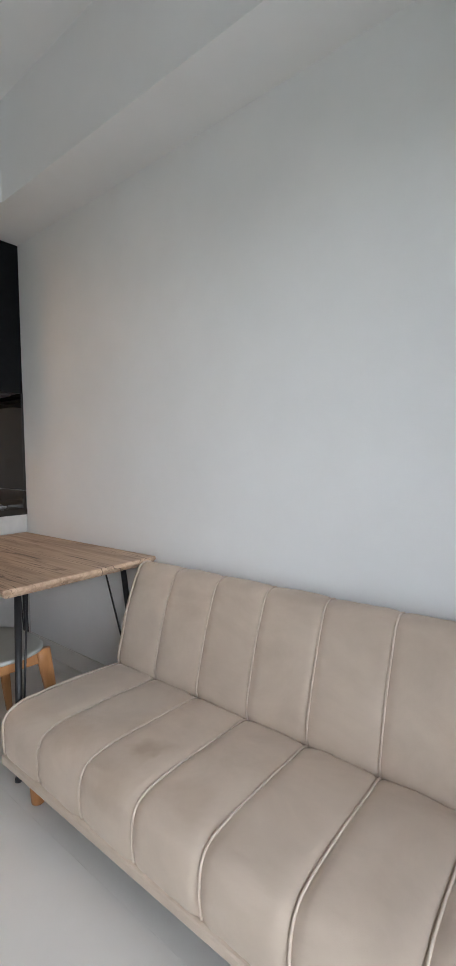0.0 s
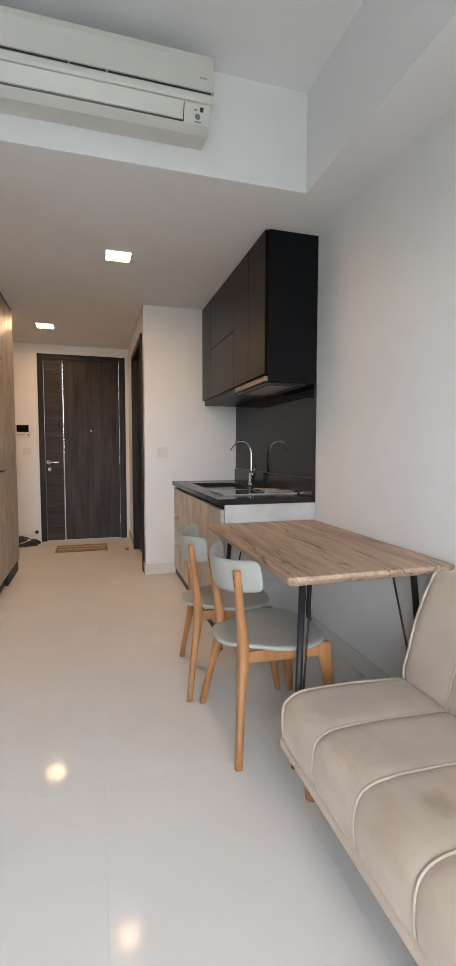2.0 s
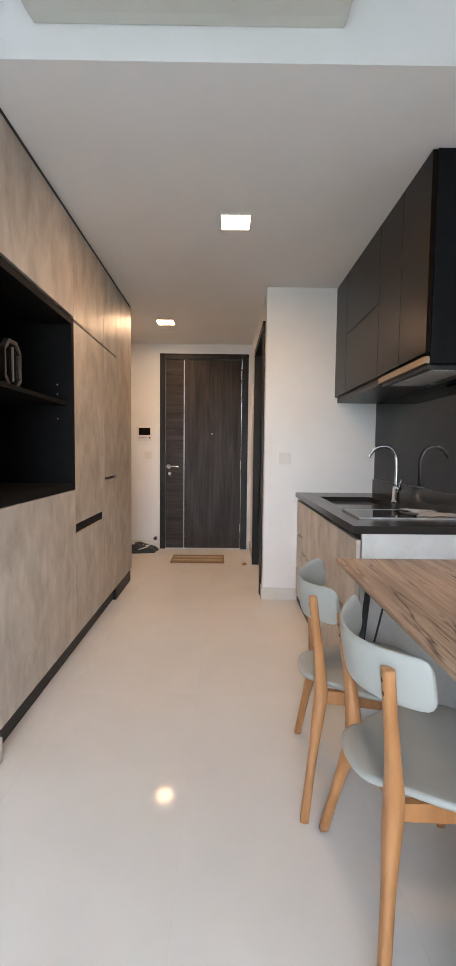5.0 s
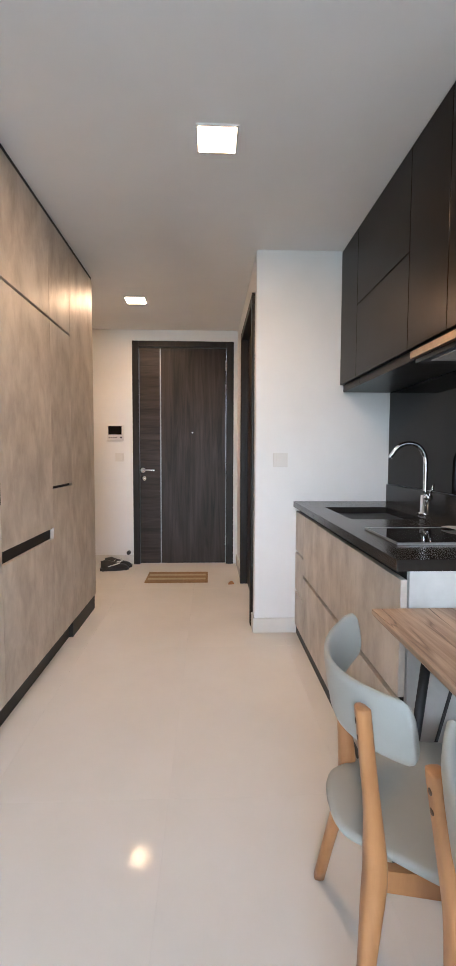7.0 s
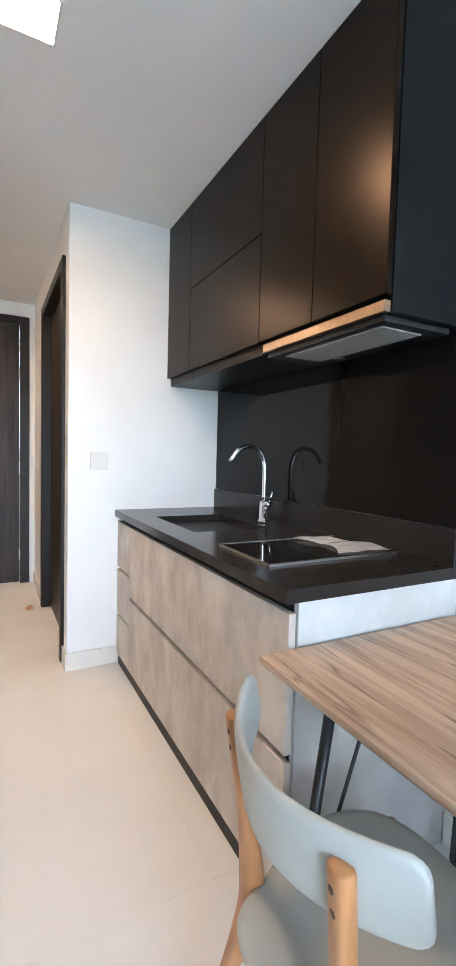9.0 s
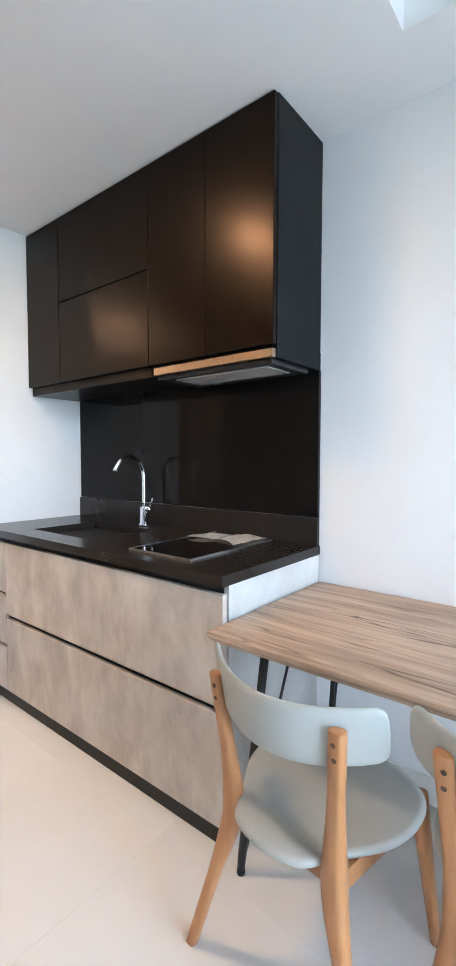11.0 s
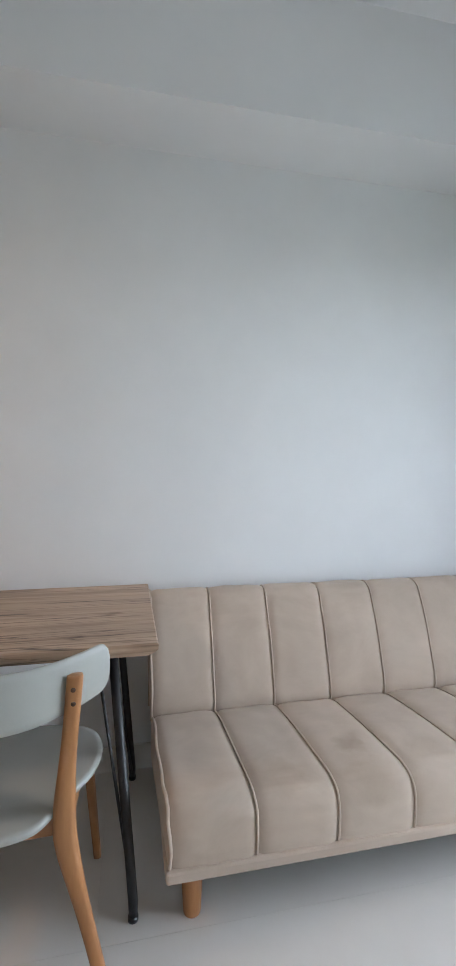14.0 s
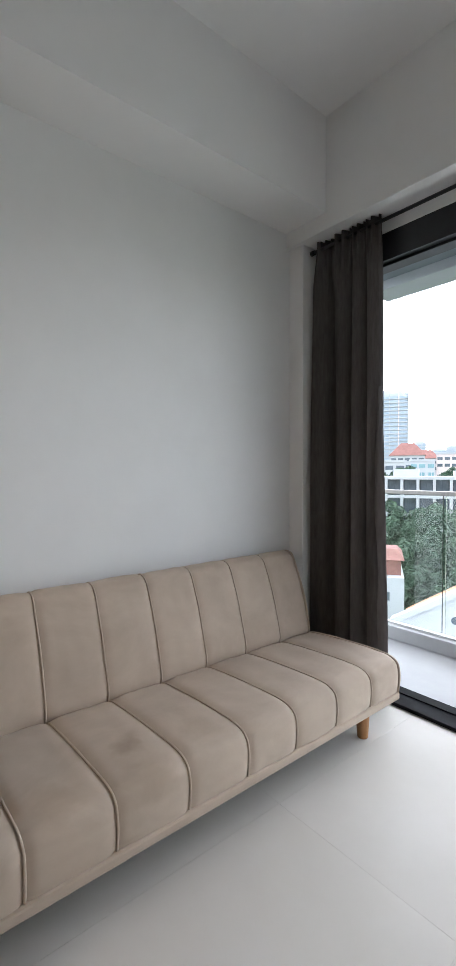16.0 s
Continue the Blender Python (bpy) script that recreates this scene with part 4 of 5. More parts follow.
sofa()

# ---- air conditioner ----


def air_conditioner():
    x0, x1 = -0.068, 0.932
    t = thing("air_conditioner", (0.43, YH, 2.433), "aged white wall air conditioner under the ceiling", "air conditioner")
    line = [(YH - 0.002, 2.758), (YH - 0.10, 2.761), (YH - 0.175, 2.755), (YH - 0.196, 2.743), (YH - 0.203, 2.713), (YH - 0.205, 2.600)]
    rings = [[(x, y, z) for y, z in line + [(YH - 0.002, 2.600)]] for x in (x0, x0 + 0.006, x1 - 0.006, x1)]
    part("front_panel", loft(rings), AC_PLASTIC, t)
    part("intake_slot", box((x0 + 0.012, YH - 0.199, 2.589), (x1 - 0.012, YH - 0.004, 2.600)), DARK_PLASTIC, t, "dark intake slot")
    for x in (0.36, 0.50):
        part("slot_rib", box((x, YH - 0.203, 2.589), (x + 0.006, YH - 0.19, 2.600)), AC_PLASTIC, t)
    line = [(YH - 0.002, 2.589), (YH - 0.203, 2.589), (YH - 0.208, 2.582), (YH - 0.207, 2.565), (YH - 0.20, 2.557), (YH - 0.002, 2.557)]
    part("middle_band", loft([[(x, y, z) for y, z in line] for x in (x0 + 0.002, x1 - 0.002)]), AC_PLASTIC, t)
    line = [(YH - 0.002, 2.557), (YH - 0.188, 2.557), (YH - 0.160, 2.493), (YH - 0.125, 2.472), (YH - 0.06, 2.478), (YH - 0.002, 2.494)]
    low = part("lower_body", loft([[(x, y, z) for y, z in line] for x in (x0 + 0.012, x0 + 0.02, x1 - 0.02, x1 - 0.012)]), AC_PLASTIC, t)
    fx1 = x1 - 0.125

    def slope(z, out):
        return YH - 0.160 - (z - 2.493) * 0.028 / 0.064 - out

    def plate(xa, xb, za, zb, o0, o1):
        return loft([[(x, slope(za, o0), za), (x, slope(za, o1), za), (x, slope(zb, o1), zb), (x, slope(zb, o0), zb)] for x in (xa, xb)])

    part("flap_gap", plate(x0 + 0.03, fx1 + 0.005, 2.494, 2.554, -0.002, 0.0015), DARK_PLASTIC, low, "dark gap round the flap")
    part("air_flap", plate(x0 + 0.035, fx1, 2.499, 2.554, -0.001, 0.008), AC_PLASTIC, low, "closed air flap")
    part("receiver", plate(fx1 + 0.07, fx1 + 0.085, 2.533, 2.546, 0, 0.003), DARK_PLASTIC, low, "dark signal window")
    part("button_ring", tube([(fx1 + 0.062, slope(2.517, 0.0), 2.517), (fx1 + 0.062, slope(2.517, 0.004), 2.517)], 0.011, 18, up=(1, 0, 0)), GREY_MARK, low, "", True)
    part("marking", plate(fx1 + 0.045, fx1 + 0.058, 2.535, 2.539, 0, 0.002), GREY_MARK, low)
    part("marking", plate(fx1 + 0.05, fx1 + 0.078, 2.499, 2.503, 0, 0.002), GREY_MARK, low)
    part("badge", box((x0 + 0.02, YH - 0.2062, 2.645), (x0 + 0.068, YH - 0.203, 2.654)), BADGE, t, "faint grey maker's mark")
    part("badge", box((x1 - 0.06, YH - 0.2062, 2.645), (x1 - 0.03, YH - 0.203, 2.651)), BADGE, t, "faint grey print")


air_conditioner()

# ---- balcony door, curtain ----


def balcony_door():
    w = thing("window_1", (0.08, -0.72, 0), "wide black-framed balcony door, slid open", "balcony door", kind="structure")
    # x0 meets the added west stretch of wall, out of view
    x0, x1 = -0.45, 1.40
    head = part("head", boxes(((x0, -0.80, 2.12), (x1, -0.665, 2.25))), ALU, w)
    part("jamb", box((x1 - 0.05, -0.80, 0.03), (x1, -0.665, 2.12)), ALU, w)
    part("jamb", box((x0, -0.80, 0.03), (x0 + 0.05, -0.665, 2.12)), ALU, w)
    sill = part("sill", box((x0, -0.80, 0.0005), (x1, -0.625, 0.018), 0.003), SILL, w, "black floor track")
    part("track", box((x0 + 0.05, -0.735, 0.017), (x1 - 0.05, -0.725, 0.024), 0.002), SILL, sill)
    part("head_groove", box((x0 + 0.05, -0.72, 2.108), (x1 - 0.05, -0.70, 2.121)), ALU, head)


def curtain():
    t = thing("curtain", (1.41, -0.585, 0), "charcoal pleated curtain drawn to the side of the balcony door", "curtain")
    nx, nz = 220, 40

    def fold(u, v):
        x = 1.572 + 0.020 * (1 - v) - (0.362 + 0.035 * (1 - v)) * u
        amp = 0.036 + 0.020 * (1 - v)
        ph = 2 * math.pi * (3.5 * u ** 1.15 + 0.16 * math.sin(6 * u + 1.3) + 0.20 * noise.noise((u * 3, v * 1.1, 0.2)))
        wave = math.sin(ph) + 0.18 * math.sin(2 * ph + 0.7 + 2 * noise.noise((u * 2, 3.1, 0.4)))
        y = -0.590 + amp * wave * (0.75 + 0.55 * noise.noise((u * 6, 0.4, 7.1))) + 0.012 * noise.noise((u * 3, v * 2.5, 2.0))
        y += 0.006 * noise.noise((u * 14, v * 3.0, 5.0)) * (0.3 + v)
        pinch = max(0.0, (v - 0.90) / 0.10)
        y = -0.590 + (y + 0.590) * (1 - 0.5 * pinch) + 0.016 * math.sin(ph * 4) * pinch
        x += 0.011 * math.sin(ph + 1.2)
        return Vector((x, y, 0.02 + v * 2.282))

    bm = bmesh.new()
    grid = [[bm.verts.new(fold(i / nx, j / nz)) for j in range(nz + 1)] for i in range(nx + 1)]
    for i in range(nx):
        for j in range(nz):
            bm.faces.new((grid[i][j], grid[i + 1][j], grid[i + 1][j + 1], grid[i][j + 1]))
    bmesh.ops.solidify(bm, geom=bm.faces[:], thickness=0.0025)
    bmesh.ops.recalc_face_normals(bm, faces=bm.faces)
    cloth = part("cloth", bm, CURTAIN, t, "", True)
    bm = bmesh.new()
    rows = []
    for j in range(0, 27):
        v = j / 40
        w = 0.10 * (1 - (v / 0.66) ** 2) + 0.004
        e = fold(1.0, v)
        rows.append([bm.verts.new((e.x - w * 0.28 + w * q, e.y + 0.030 + 0.010 * math.sin(q * 3 + 0.4) + 0.006 * noise.noise((q * 3, v * 9, 1)) - 0.02 * (1 - q) ** 3, e.z + 0.004)) for q in (0, 0.2, 0.4, 0.6, 0.8, 1)])
    for a, b in zip(rows, rows[1:]):
        for i in range(5):
            bm.faces.new((a[i], a[i + 1], b[i + 1], b[i]))
    bmesh.ops.solidify(bm, geom=bm.faces[:], thickness=0.002)
    bmesh.ops.recalc_face_normals(bm, faces=bm.faces)
    part("lining_edge", bm, CURTAIN_BACK, cloth, "paler lining turned out at the edge", True)
    r = thing("curtain_rail", (0.2, -0.585, 2.28), "slim black curtain pole below the beam", "curtain pole")
    part("pole", tube([(1.600, -0.585, 2.268), (-1.2, -0.585, 2.268)], 0.0085, 12), IRON, r, "", True)
    part("finial", tube([(1.592, -0.585, 2.268), (1.616, -0.585, 2.268)], [0.012, 0.013], 14), IRON, r, "", True)
    for x in (1.55, 0.2, -1.15):
        part("bracket", box((x - 0.006, -0.592, 2.268), (x + 0.006, -0.578, 2.305)), IRON, r)


balcony_door()
curtain()

# ---- balcony ----


def balcony():
    tagged(part("balcony_floor", boxes(((-2.7, -1.62, -0.15), (1.86, -0.822, -0.004))), BALCONY, None), "pale grey tiled balcony floor", "balcony", kind="structure")
    tagged(part("balcony_kerb", box((-2.7, -1.52, -0.004), (1.86, -1.40, 0.085), 0.004), BALCONY, None), "pale grey balcony kerb", "kerb", kind="structure")
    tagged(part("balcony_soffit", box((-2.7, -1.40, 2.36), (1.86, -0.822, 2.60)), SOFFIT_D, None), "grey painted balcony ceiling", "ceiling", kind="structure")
    tagged(part("balcony_edge", boxes(((-2.7, -1.62, 2.30), (1.80, -1.402, 2.60)), bevel=0.006), SOFFIT_L, None), "pale panel along the balcony edge", "ceiling", kind="structure")
    b = thing("balustrade", (0.1, -1.46, 0.085), "clear glass balustrade with a steel top rail", "balustrade")
    for x0, x1 in ((-2.69, -2.05), (-2.03, -0.95), (-0.93, 0.16), (0.18, 1.295), (1.315, 1.85)):
        p = part("glass_panel", box((x0, -1.466, 0.087), (x1, -1.454, 0.955)), GLASS, b, "clear glass panel")
        p.visible_shadow = False
    part("top_rail", box((-2.69, -1.485, 0.955), (1.855, -1.435, 0.983), 0.005), DULL_STEEL, b, "brushed steel top rail")
    part("bottom_channel", box((-2.69, -1.475, 0.0855), (1.855, -1.445, 0.098)), STEEL, b)


balcony()

# ---- the view outside ----
GROUND_Z = -24.0
# far tower walls: distance haze is mixed into this pale blue-grey
HAZE_WALL = material("hazed_facade", (0.40, 0.44, 0.50), (0.48, 0.52, 0.57), (0.3, 0.3, 0.3), (0.6, 0.8), 0.0, stain=0.08, stain_size=0.1)
WHITE_WALL = material("white_facade", (0.38, 0.40, 0.42), (0.45, 0.47, 0.49), (0.6, 0.6, 0.6), (0.6, 0.8), 0.0, stain=0.08, stain_size=0.3)
FAR_GLASS = material("facade_glass", (0.05, 0.07, 0.09), (0.10, 0.13, 0.16), (0.5, 0.5, 0.5), (0.1, 0.25), 0.0, each=1.0)
TEAL = material("teal_glass", (0.14, 0.27, 0.30), (0.20, 0.34, 0.37), (0.4, 0.4, 0.4), (0.15, 0.3), 0.0)
PINK = material("pink_facade", (0.60, 0.52, 0.50), (0.66, 0.58, 0.56), (0.3, 0.3, 0.3), (0.7, 0.8), 0.0)
RED_ROOF = material("red_roof_tile", (0.20, 0.085, 0.07), (0.27, 0.125, 0.105), (3, 3, 3), (0.7, 0.9), 0.1, stain=0.25, stain_size=0.6)
ORANGE_ROOF = material("orange_roof_tile", (0.36, 0.15, 0.065), (0.46, 0.21, 0.10), (3, 3, 3), (0.7, 0.9), 0.1, stain=0.25, stain_size=0.6)
BARK = material("bark", (0.07, 0.05, 0.035), (0.14, 0.10, 0.07), (4, 4, 1), (0.85, 1.0), 0.3)
# tower glazing, lightened and blued in its colour to paint the haze
HAZE_GLASS = material("hazed_tower_glass", (0.24, 0.32, 0.40), (0.33, 0.41, 0.48), (0.3, 0.3, 0.3), (0.2, 0.4), 0.0)
LEAF = material("leaves", (0.022, 0.058, 0.036), (0.055, 0.115, 0.060), (0.5, 0.5, 0.5), (0.55, 0.75), 0.0, stain=0.3, stain_size=0.35, each=1.0)
LAWN = material("far_ground", (0.06, 0.10, 0.05), (0.16, 0.18, 0.12), (0.03, 0.03, 0.03), (0.9, 1.0), 0.0, stain=0.3, stain_size=0.01)
EYE = Vector((-0.02, 1.33, 0))


def away(d, a):
    """A place at distance d and compass angle a from the living room."""
    return EYE + Vector((d * math.cos(radians(a)), d * math.sin(radians(a)), 0))


bm = bmesh.new()
bmesh.ops.create_circle(bm, cap_ends=True, segments=64, radius=3500)
bmesh.ops.translate(bm, verts=bm.verts, vec=(0, 0, GROUND_Z))
tagged(part("ground", bm, LAWN, None), "green and grey land far below", "ground", kind="structure")


def turned(bm, m):
    bmesh.ops.transform(bm, matrix=m, verts=bm.verts)
    return bm


def building(name, d, a, width, depth, top, label, category="building"):
    """An empty at the foot of a building, and the pose whose +x runs along its front and +y away from the viewer."""
    p = away(d, a)
    m = Matrix.Translation((p.x, p.y, 0)) @ Matrix.Rotation(radians(a - 90), 4, "Z")
    return thing(name, (p.x, p.y, GROUND_Z), label, category), m


def tower(d, a, width, top, label, storey=3.3, bays=4, mat=HAZE_WALL, fins=PINK):
    t, m = building("apartment_tower", d, a, width, 18, top, label, "tower block")
    w = width / 2
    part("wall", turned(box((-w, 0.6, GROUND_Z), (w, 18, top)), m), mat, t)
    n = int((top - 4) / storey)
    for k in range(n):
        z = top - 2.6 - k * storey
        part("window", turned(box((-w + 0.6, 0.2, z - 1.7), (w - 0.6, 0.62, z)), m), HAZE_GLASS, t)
        part("floor_slab", turned(box((-w - 0.3, -0.5, z - 2.3), (w + 0.3, 0.7, z - 1.75)), m), WHITE_WALL, t)
    for k in range(bays + 1):
        x = -w + width * k / bays
        part("fin", turned(box((x - 0.4, -0.8, -6), (x + 0.4, 0.6, top + 0.4)), m), fins if k % 2 else WHITE_WALL, t)
    part("roof", turned(box((-w * 0.7, 4, top), (w * 0.7, 14, top + 3)), m), mat, t)


tower(420, -58.6, 30, 66, "glass residential tower on the skyline, haze in its colours")
tower(700, -61.9, 16, 38, "distant tower block, haze in its colours", 4, 3, HAZE_WALL, WHITE_WALL)
tower(1200, -63.9, 34, 46, "distant tower block, haze in its colours", 5, 3, HAZE_WALL, WHITE_WALL)
tower(1300, -65.6, 40, 58, "distant tower block, haze in its colours", 5, 4, HAZE_WALL, WHITE_WALL)
tower(1150, -67.6, 36, 40, "distant tower block, haze in its colours", 5, 3, HAZE_WALL, WHITE_WALL)


def low_block(d, a, width, top, wall_mat, roof_mat, label, hip=3.0, rows=2, pane=FAR_GLASS):
    t, m = building("low_building", d, a, width, 12, top, label)
    w = width / 2
    part("wall", turned(box((-w, 0, GROUND_Z), (w, 12, top)), m), wall_mat, t)
    e = 0.8
    if hip:
        base = [(-w - e, -e, top), (w + e, -e, top), (w + e, 12 + e, top), (-w - e, 12 + e, top)]
        part("roof", turned(loft([base, [(x * 0.35, 6 + (y - 6) * 0.08, top + hip) for x, y, z in base]]), m), roof_mat, t)
    else:
        part("roof", turned(box((-w - 0.3, -0.3, top), (w + 0.3, 12.3, top + 0.6)), m), roof_mat, t)
    n = max(2, int(width / 3))
    for r in range(rows):
        for k in range(n):
            x = -w + width * (k + 0.5) / n
            z = top - 1.2 - r * 3.2
            part("window", turned(box((x - width / n * 0.36, -0.12, z - 1.4), (x + width / n * 0.36, 0.05, z)), m), pane, t)


low_block(230, -60.6, 15, 7.5, WHITE_WALL, RED_ROOF, "white house with a red hipped roof", 6)
low_block(255, -62.6, 12, 6.5, WHITE_WALL, RED_ROOF, "white house with a red hipped roof", 4.5)
low_block(190, -62.2, 9, 4.2, WHITE_WALL, WHITE_WALL, "flat-roofed building with teal glass", 0, 3, TEAL)
low_block(240, -66.3, 22, 8.0, PINK, WHITE_WALL, "pink and white low apartment block", 0)
low_block(165, -58.0, 14, 3.5, WHITE_WALL, WHITE_WALL, "white flat-roofed building among trees", 0)


def terrace_block():
    """White-framed flats with deep dark bays."""
    d, a, top = 82.0, -63.5, -0.2
    t, m = building("apartment_block", d, a, 30, 12, top, "white-framed low apartment block behind the trees")
    part("core", turned(box((-15, 1.6, GROUND_Z), (15, 13, top - 0.4)), m), FAR_GLASS, t, "dark glazed wall")
    for k in range(7):
        z = top - k * 3.1
        part("floor_slab", turned(box((-15.2, 0, z - 0.42), (15.2, 13.2, z)), m), WHITE_WALL, t)
    for k in range(13):
        x = -15 + 2.5 * k
        part("column", turned(box((x - 0.22, 0.05, GROUND_Z), (x + 0.22, 1.7, top - 0.4)), m), WHITE_WALL, t)
        if k < 12:
            for r in range(4):
                z = top - 0.42 - r * 3.1
                part("window", turned(boxes(((x + 0.4, 1.4, z - 2.5), (x + 1.2, 1.62, z - 0.15)), ((x + 1.3, 1.4, z - 2.5), (x + 2.1, 1.62, z - 0.15))), m), FAR_GLASS, t)
    for x0, x1, h in ((-6.5, -2.5, 1.3), (3, 6, 1.0)):
        part("roof_house", turned(box((x0, 2, top), (x1, 8, top + h)), m), WHITE_WALL, t)
    for k in range(8):
        x = -3.0 + k * 0.5
        part("railing_post", turned(box((x, 0.2, top), (x + 0.07, 0.27, top + 1.0)), m), WHITE_WALL, t)


terrace_block()


def white_house():
    d, a, top = 46.0, -57.7, -9.2
    t, m = building("house", d, a, 4.4, 8, top, "white house with a small red roof terrace", "house")
    part("wall", turned(box((-2.6, 0, GROUND_Z), (2.15, 8, top)), m), WHITE_WALL, t)
    part("upper_wall", turned(box((-2.6, 1.2, top), (1.9, 7, top + 1.5)), m), RED_ROOF, t, "red clad upper wall")
    base = [(-2.9, 0.9, top + 1.5), (2.2, 0.9, top + 1.5), (2.2, 7.3, top + 1.5), (-2.9, 7.3, top + 1.5)]
    part("roof", turned(loft([base, [(x * 0.75, 4 + (y - 4) * 0.4, top + 2.3) for x, y, z in base]]), m), RED_ROOF, t)
    for x, z in ((0.5, -10.6), (-0.9, -10.6), (0.4, -13.4), (1.3, -13.4), (-0.8, -13.4)):
        w = part("window", turned(box((x - 0.34, -0.06, z - 0.8), (x + 0.34, 0.04, z)), m), FAR_GLASS, t)
        part("sill", turned(box((x - 0.42, -0.12, z - 0.9), (x + 0.42, 0.0, z - 0.8)), m), WHITE_WALL, w)


def gable_house():
    d, a = 30.0, -66.3
    t, m = building("gabled_house", d, a, 6.4, 9, -8, "white gabled house with an orange tiled roof and round vent", "house")
    w, eave, ridge = 3.4, -8.15, -6.15
    shape = [(-w, GROUND_Z), (w, GROUND_Z), (w, eave), (0, ridge), (-w, eave)]
    part("wall", turned(loft([[(x, y, z) for x, z in shape] for y in (0, 0.35)]), m), WHITE_WALL, t)
    part("side_wall", turned(box((-w, 0.36, GROUND_Z), (w, 5, eave - 0.9)), m), WHITE_WALL, t)
    for s in (-1, 1):
        cs = [(0, ridge - 0.75), (s * (w + 0.1), eave - 0.95), (s * (w + 0.1), eave - 0.80), (0, ridge - 0.6)]
        roof = part("roof", turned(loft([[(x, y, z) for x, z in cs] for y in (0.36, 5.2)]), m), ORANGE_ROOF, t)
        cs = [(0, ridge - 0.12), (s * (w + 0.5), eave - 0.42), (s * (w + 0.5), eave - 0.06), (0, ridge + 0.26)]
        part("verge_board", turned(loft([[(x, y, z) for x, z in cs] for y in (-0.30, 0.45)]), m), WHITE_WALL, roof, "pale verge board")
    vent = part("round_vent", turned(disc_x((-0.25, -0.05, -7.85), 0.30, 0.07, 24, (0, 1, 0)), m), WHITE_WALL, t, "round louvred vent", False)
    part("vent_louvre", turned(disc_x((-0.25, -0.07, -7.85), 0.24, 0.03, 24, (0, 1, 0)), m), FAR_GLASS, vent)
    part("canopy", turned(loft([[(x, y, z) for x, z in ((-5.6, -9.35), (6, -9.35), (6, -9.15), (-5.6, -9.15))] for y in (-4.5, -0.05)]), m), WHITE_WALL, t, "pale flat roof edge")


white_house()
gable_house()


def leaf_mesh(seed, blobs=9, leaves=170, spread=2.6, height=3.2, size=0.42):
    """A crown of many small bent leaves round uneven clumps."""
    rnd = random.Random(seed)
    bm = bmesh.new()
    for _ in range(blobs):
        c = Vector((rnd.uniform(-1, 1) * spread, rnd.uniform(-1, 1) * spread, rnd.uniform(-0.6, 1) * height))
        r = rnd.uniform(0.9, 1.7)
        for _ in range(leaves):
            d = Vector((rnd.gauss(0, 1), rnd.gauss(0, 1), rnd.gauss(0, 1) + 0.25)).normalized()
            p = c + d * r * rnd.uniform(0.72, 1.08)
            u = d.cross(Vector((rnd.gauss(0, 1), rnd.gauss(0, 1), rnd.gauss(0, 1)))).normalized()
            w = (d + Vector((rnd.gauss(0, 0.5), rnd.gauss(0, 0.5), rnd.gauss(0, 0.5)))).normalized().cross(u)
            s = size * rnd.uniform(0.6, 1.25)
            q = [bm.verts.new(p + u * s * x + w * s * y - d * s * 0.25 * abs(x)) for x, y in ((-1, 0), (0, -0.42), (1, 0), (0, 0.42))]
            bm.faces.new(q)
    me = bpy.data.meshes.new("crown")
    bm.to_mesh(me)
    bm.free()
    me.materials.append(LEAF)
    return me


CROWNS = [leaf_mesh(k) for k in range(4)]


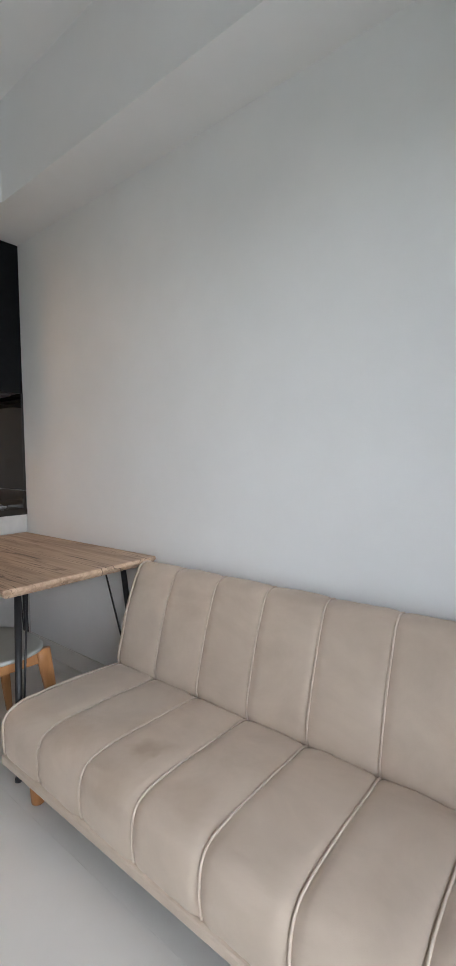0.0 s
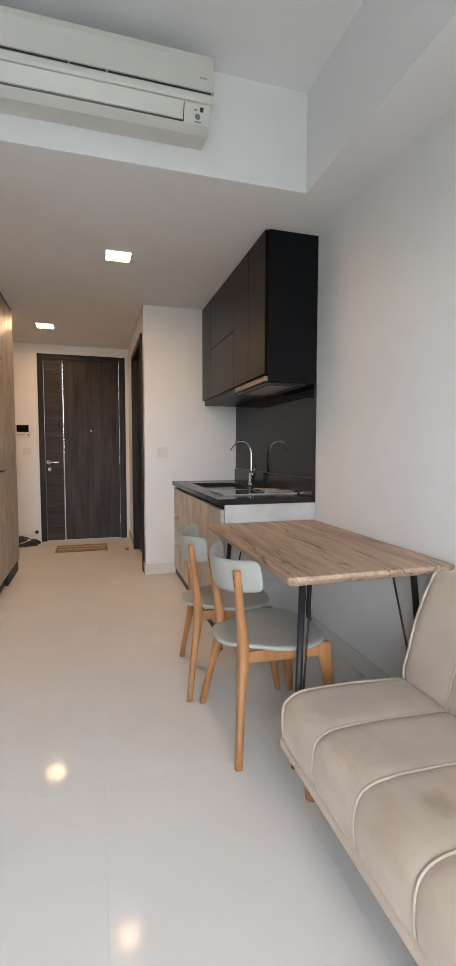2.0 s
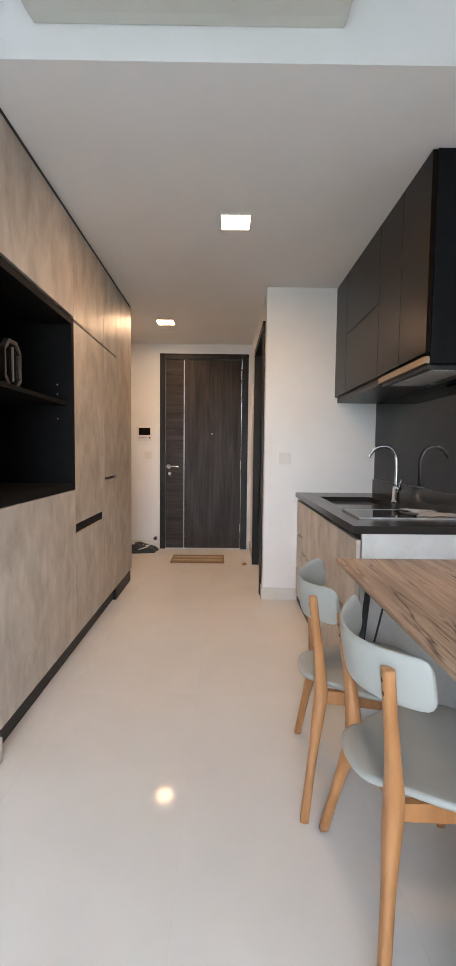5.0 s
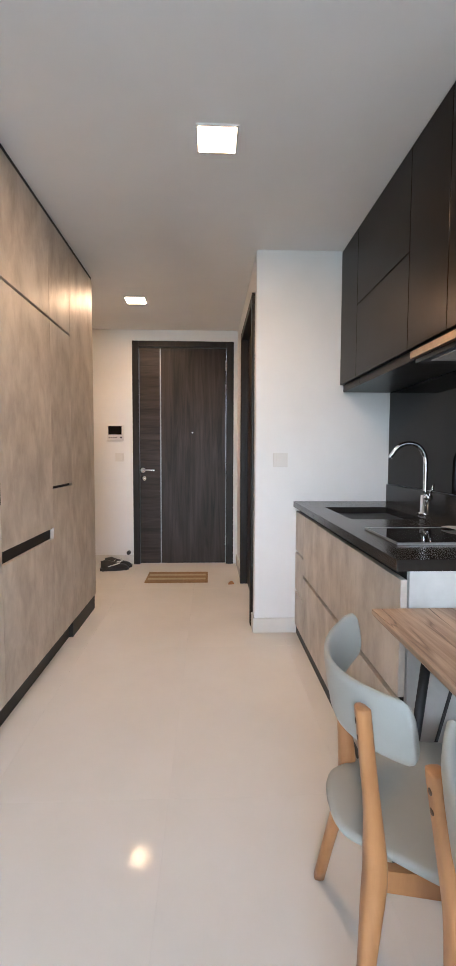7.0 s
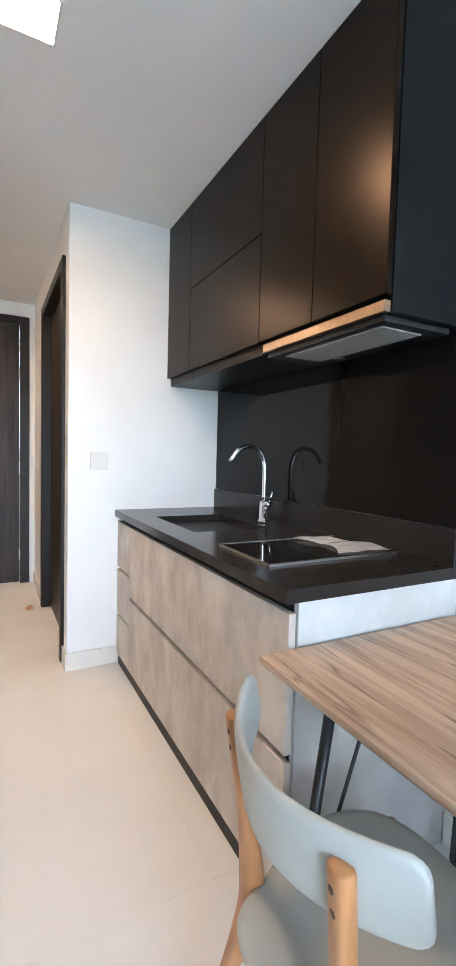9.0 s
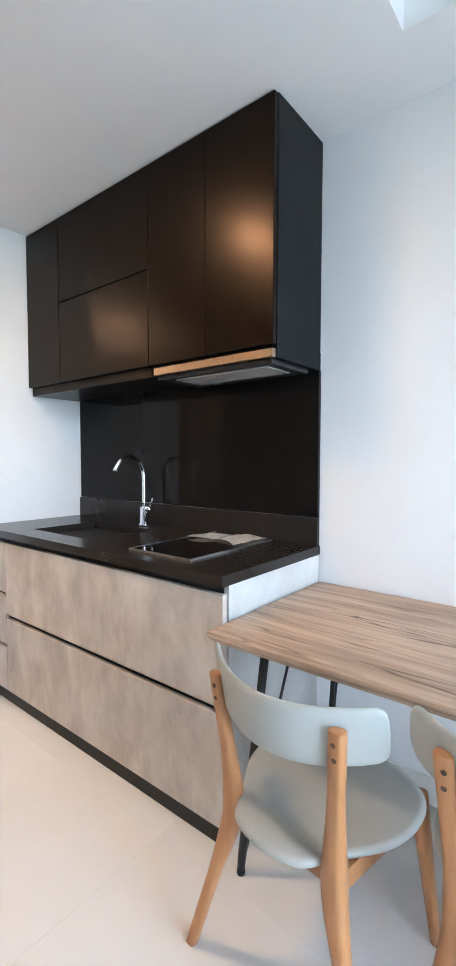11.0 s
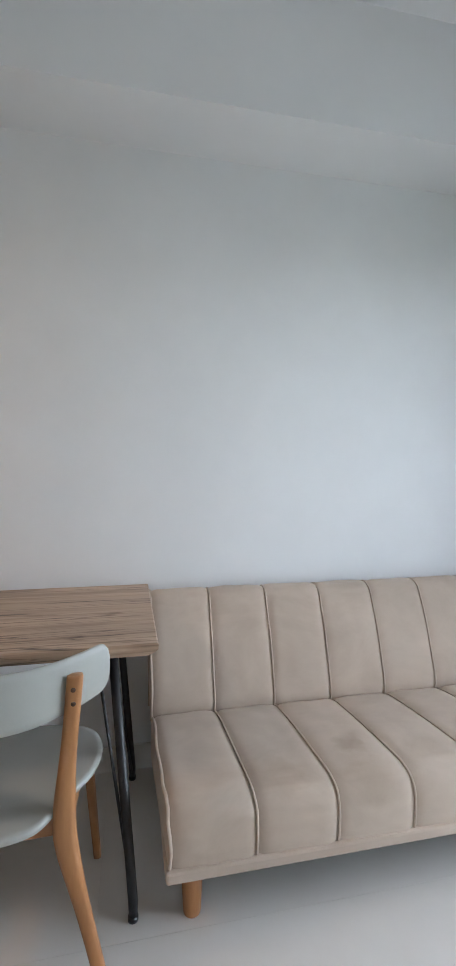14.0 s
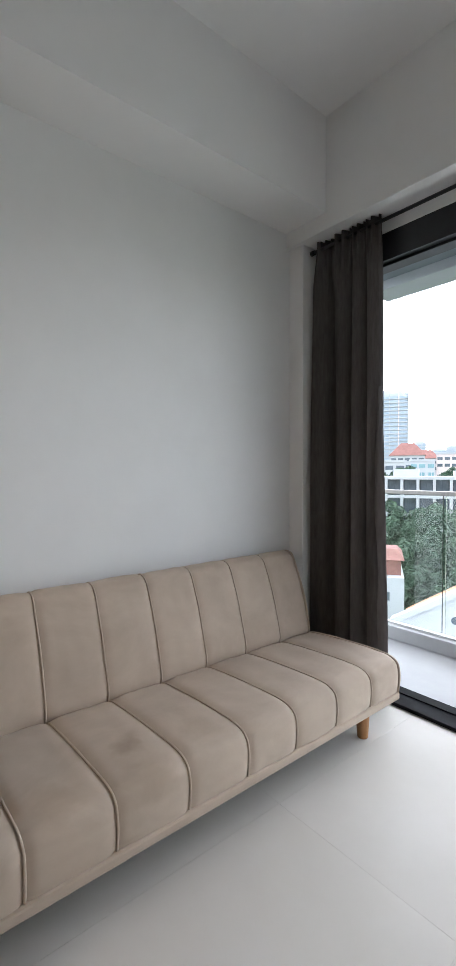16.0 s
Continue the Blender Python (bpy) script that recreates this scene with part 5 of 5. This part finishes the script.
def tree(d, a, top, k, label):
    p = away(d, a)
    rnd = random.Random(int(d * 100 + k))
    t = thing("tree", (p.x, p.y, GROUND_Z), label, "tree", group="trees below the balcony")
    h = top - GROUND_Z
    z = lambda f: GROUND_Z + h * f
    trunk = part("trunk", tube([(p.x, p.y, z(0)), (p.x + 0.2, p.y, z(0.3)), (p.x + 0.1, p.y + 0.2, z(0.62))], [0.42, 0.32, 0.18], 9), BARK, t, "", True)
    for j in range(4):
        b = j * 1.57 + rnd.uniform(0, 1)
        part("limb", tube([(p.x + 0.15, p.y + 0.1, z(0.45 + 0.04 * j)), (p.x + 1.4 * math.cos(b), p.y + 1.4 * math.sin(b), z(0.68)),
                           (p.x + 2.4 * math.cos(b), p.y + 2.4 * math.sin(b), z(0.8))], [0.16, 0.10, 0.04], 7), BARK, trunk, "", True)
    for lift, grow, kk in ((0.86, 1.0, k), (0.70, 1.25, k + 1), (0.55, 1.15, k + 2)):
        c = new("crown", CROWNS[kk % 4])
        c.parent = t
        c.matrix_basis = Matrix.Translation((0.4 * rnd.uniform(-1, 1), 0.4 * rnd.uniform(-1, 1), h * lift - 2.6 * grow * 0.5)) @ Matrix.Rotation(rnd.uniform(0, 6), 4, "Z") @ Matrix.Scale(grow * rnd.uniform(0.92, 1.12), 4)


tree_rng = random.Random(5)
for i in range(26):
    d = 50 + (i % 5) * 5 + tree_rng.uniform(-2, 2)
    a = -54.5 - (i * 0.62) + tree_rng.uniform(-0.3, 0.3)
    top = -2.8 - 1.6 * (4 - i % 5) + tree_rng.uniform(-1.2, 0.8)
    tree(d, a, top, i, "leafy green tree below the balcony")
for i in range(7):
    tree(108 + tree_rng.uniform(-6, 10), -57.0 - i * 1.7, 1.6 + tree_rng.uniform(-0.8, 1.2), i, "leafy green tree behind the white flats")

# ---- floor tiles ----
TILE_X, TILE_Y = 0.60, 1.20
tile_meshes = {}
gap = 0.00012
ix = 0
for i in range(-5, 3):
    for j in range(-2, 5):
        x0, x1 = max(0.44 + i * TILE_X, XL), min(0.44 + (i + 1) * TILE_X, 1.72)
        y0, y1 = max(1.45 + j * TILE_Y, -0.62), min(1.45 + (j + 1) * TILE_Y, 5.92)
        if x1 - x0 < 0.02 or y1 - y0 < 0.02:
            continue
        key = (round(x1 - x0, 4), round(y1 - y0, 4))
        if key not in tile_meshes:
            hx, hy = key[0] / 2 - gap, key[1] / 2 - gap
            bm = box((-hx, -hy, -0.0011), (hx, hy, 0.0), 0.0004, 1)
            me = bpy.data.meshes.new("tile")
            bm.to_mesh(me)
            bm.free()
            me.materials.append(TILE)
            tile_meshes[key] = me
        ob = new("tile", tile_meshes[key])
        ob.parent = floor
        ob.location = ((x0 + x1) / 2, (y0 + y1) / 2, 0)
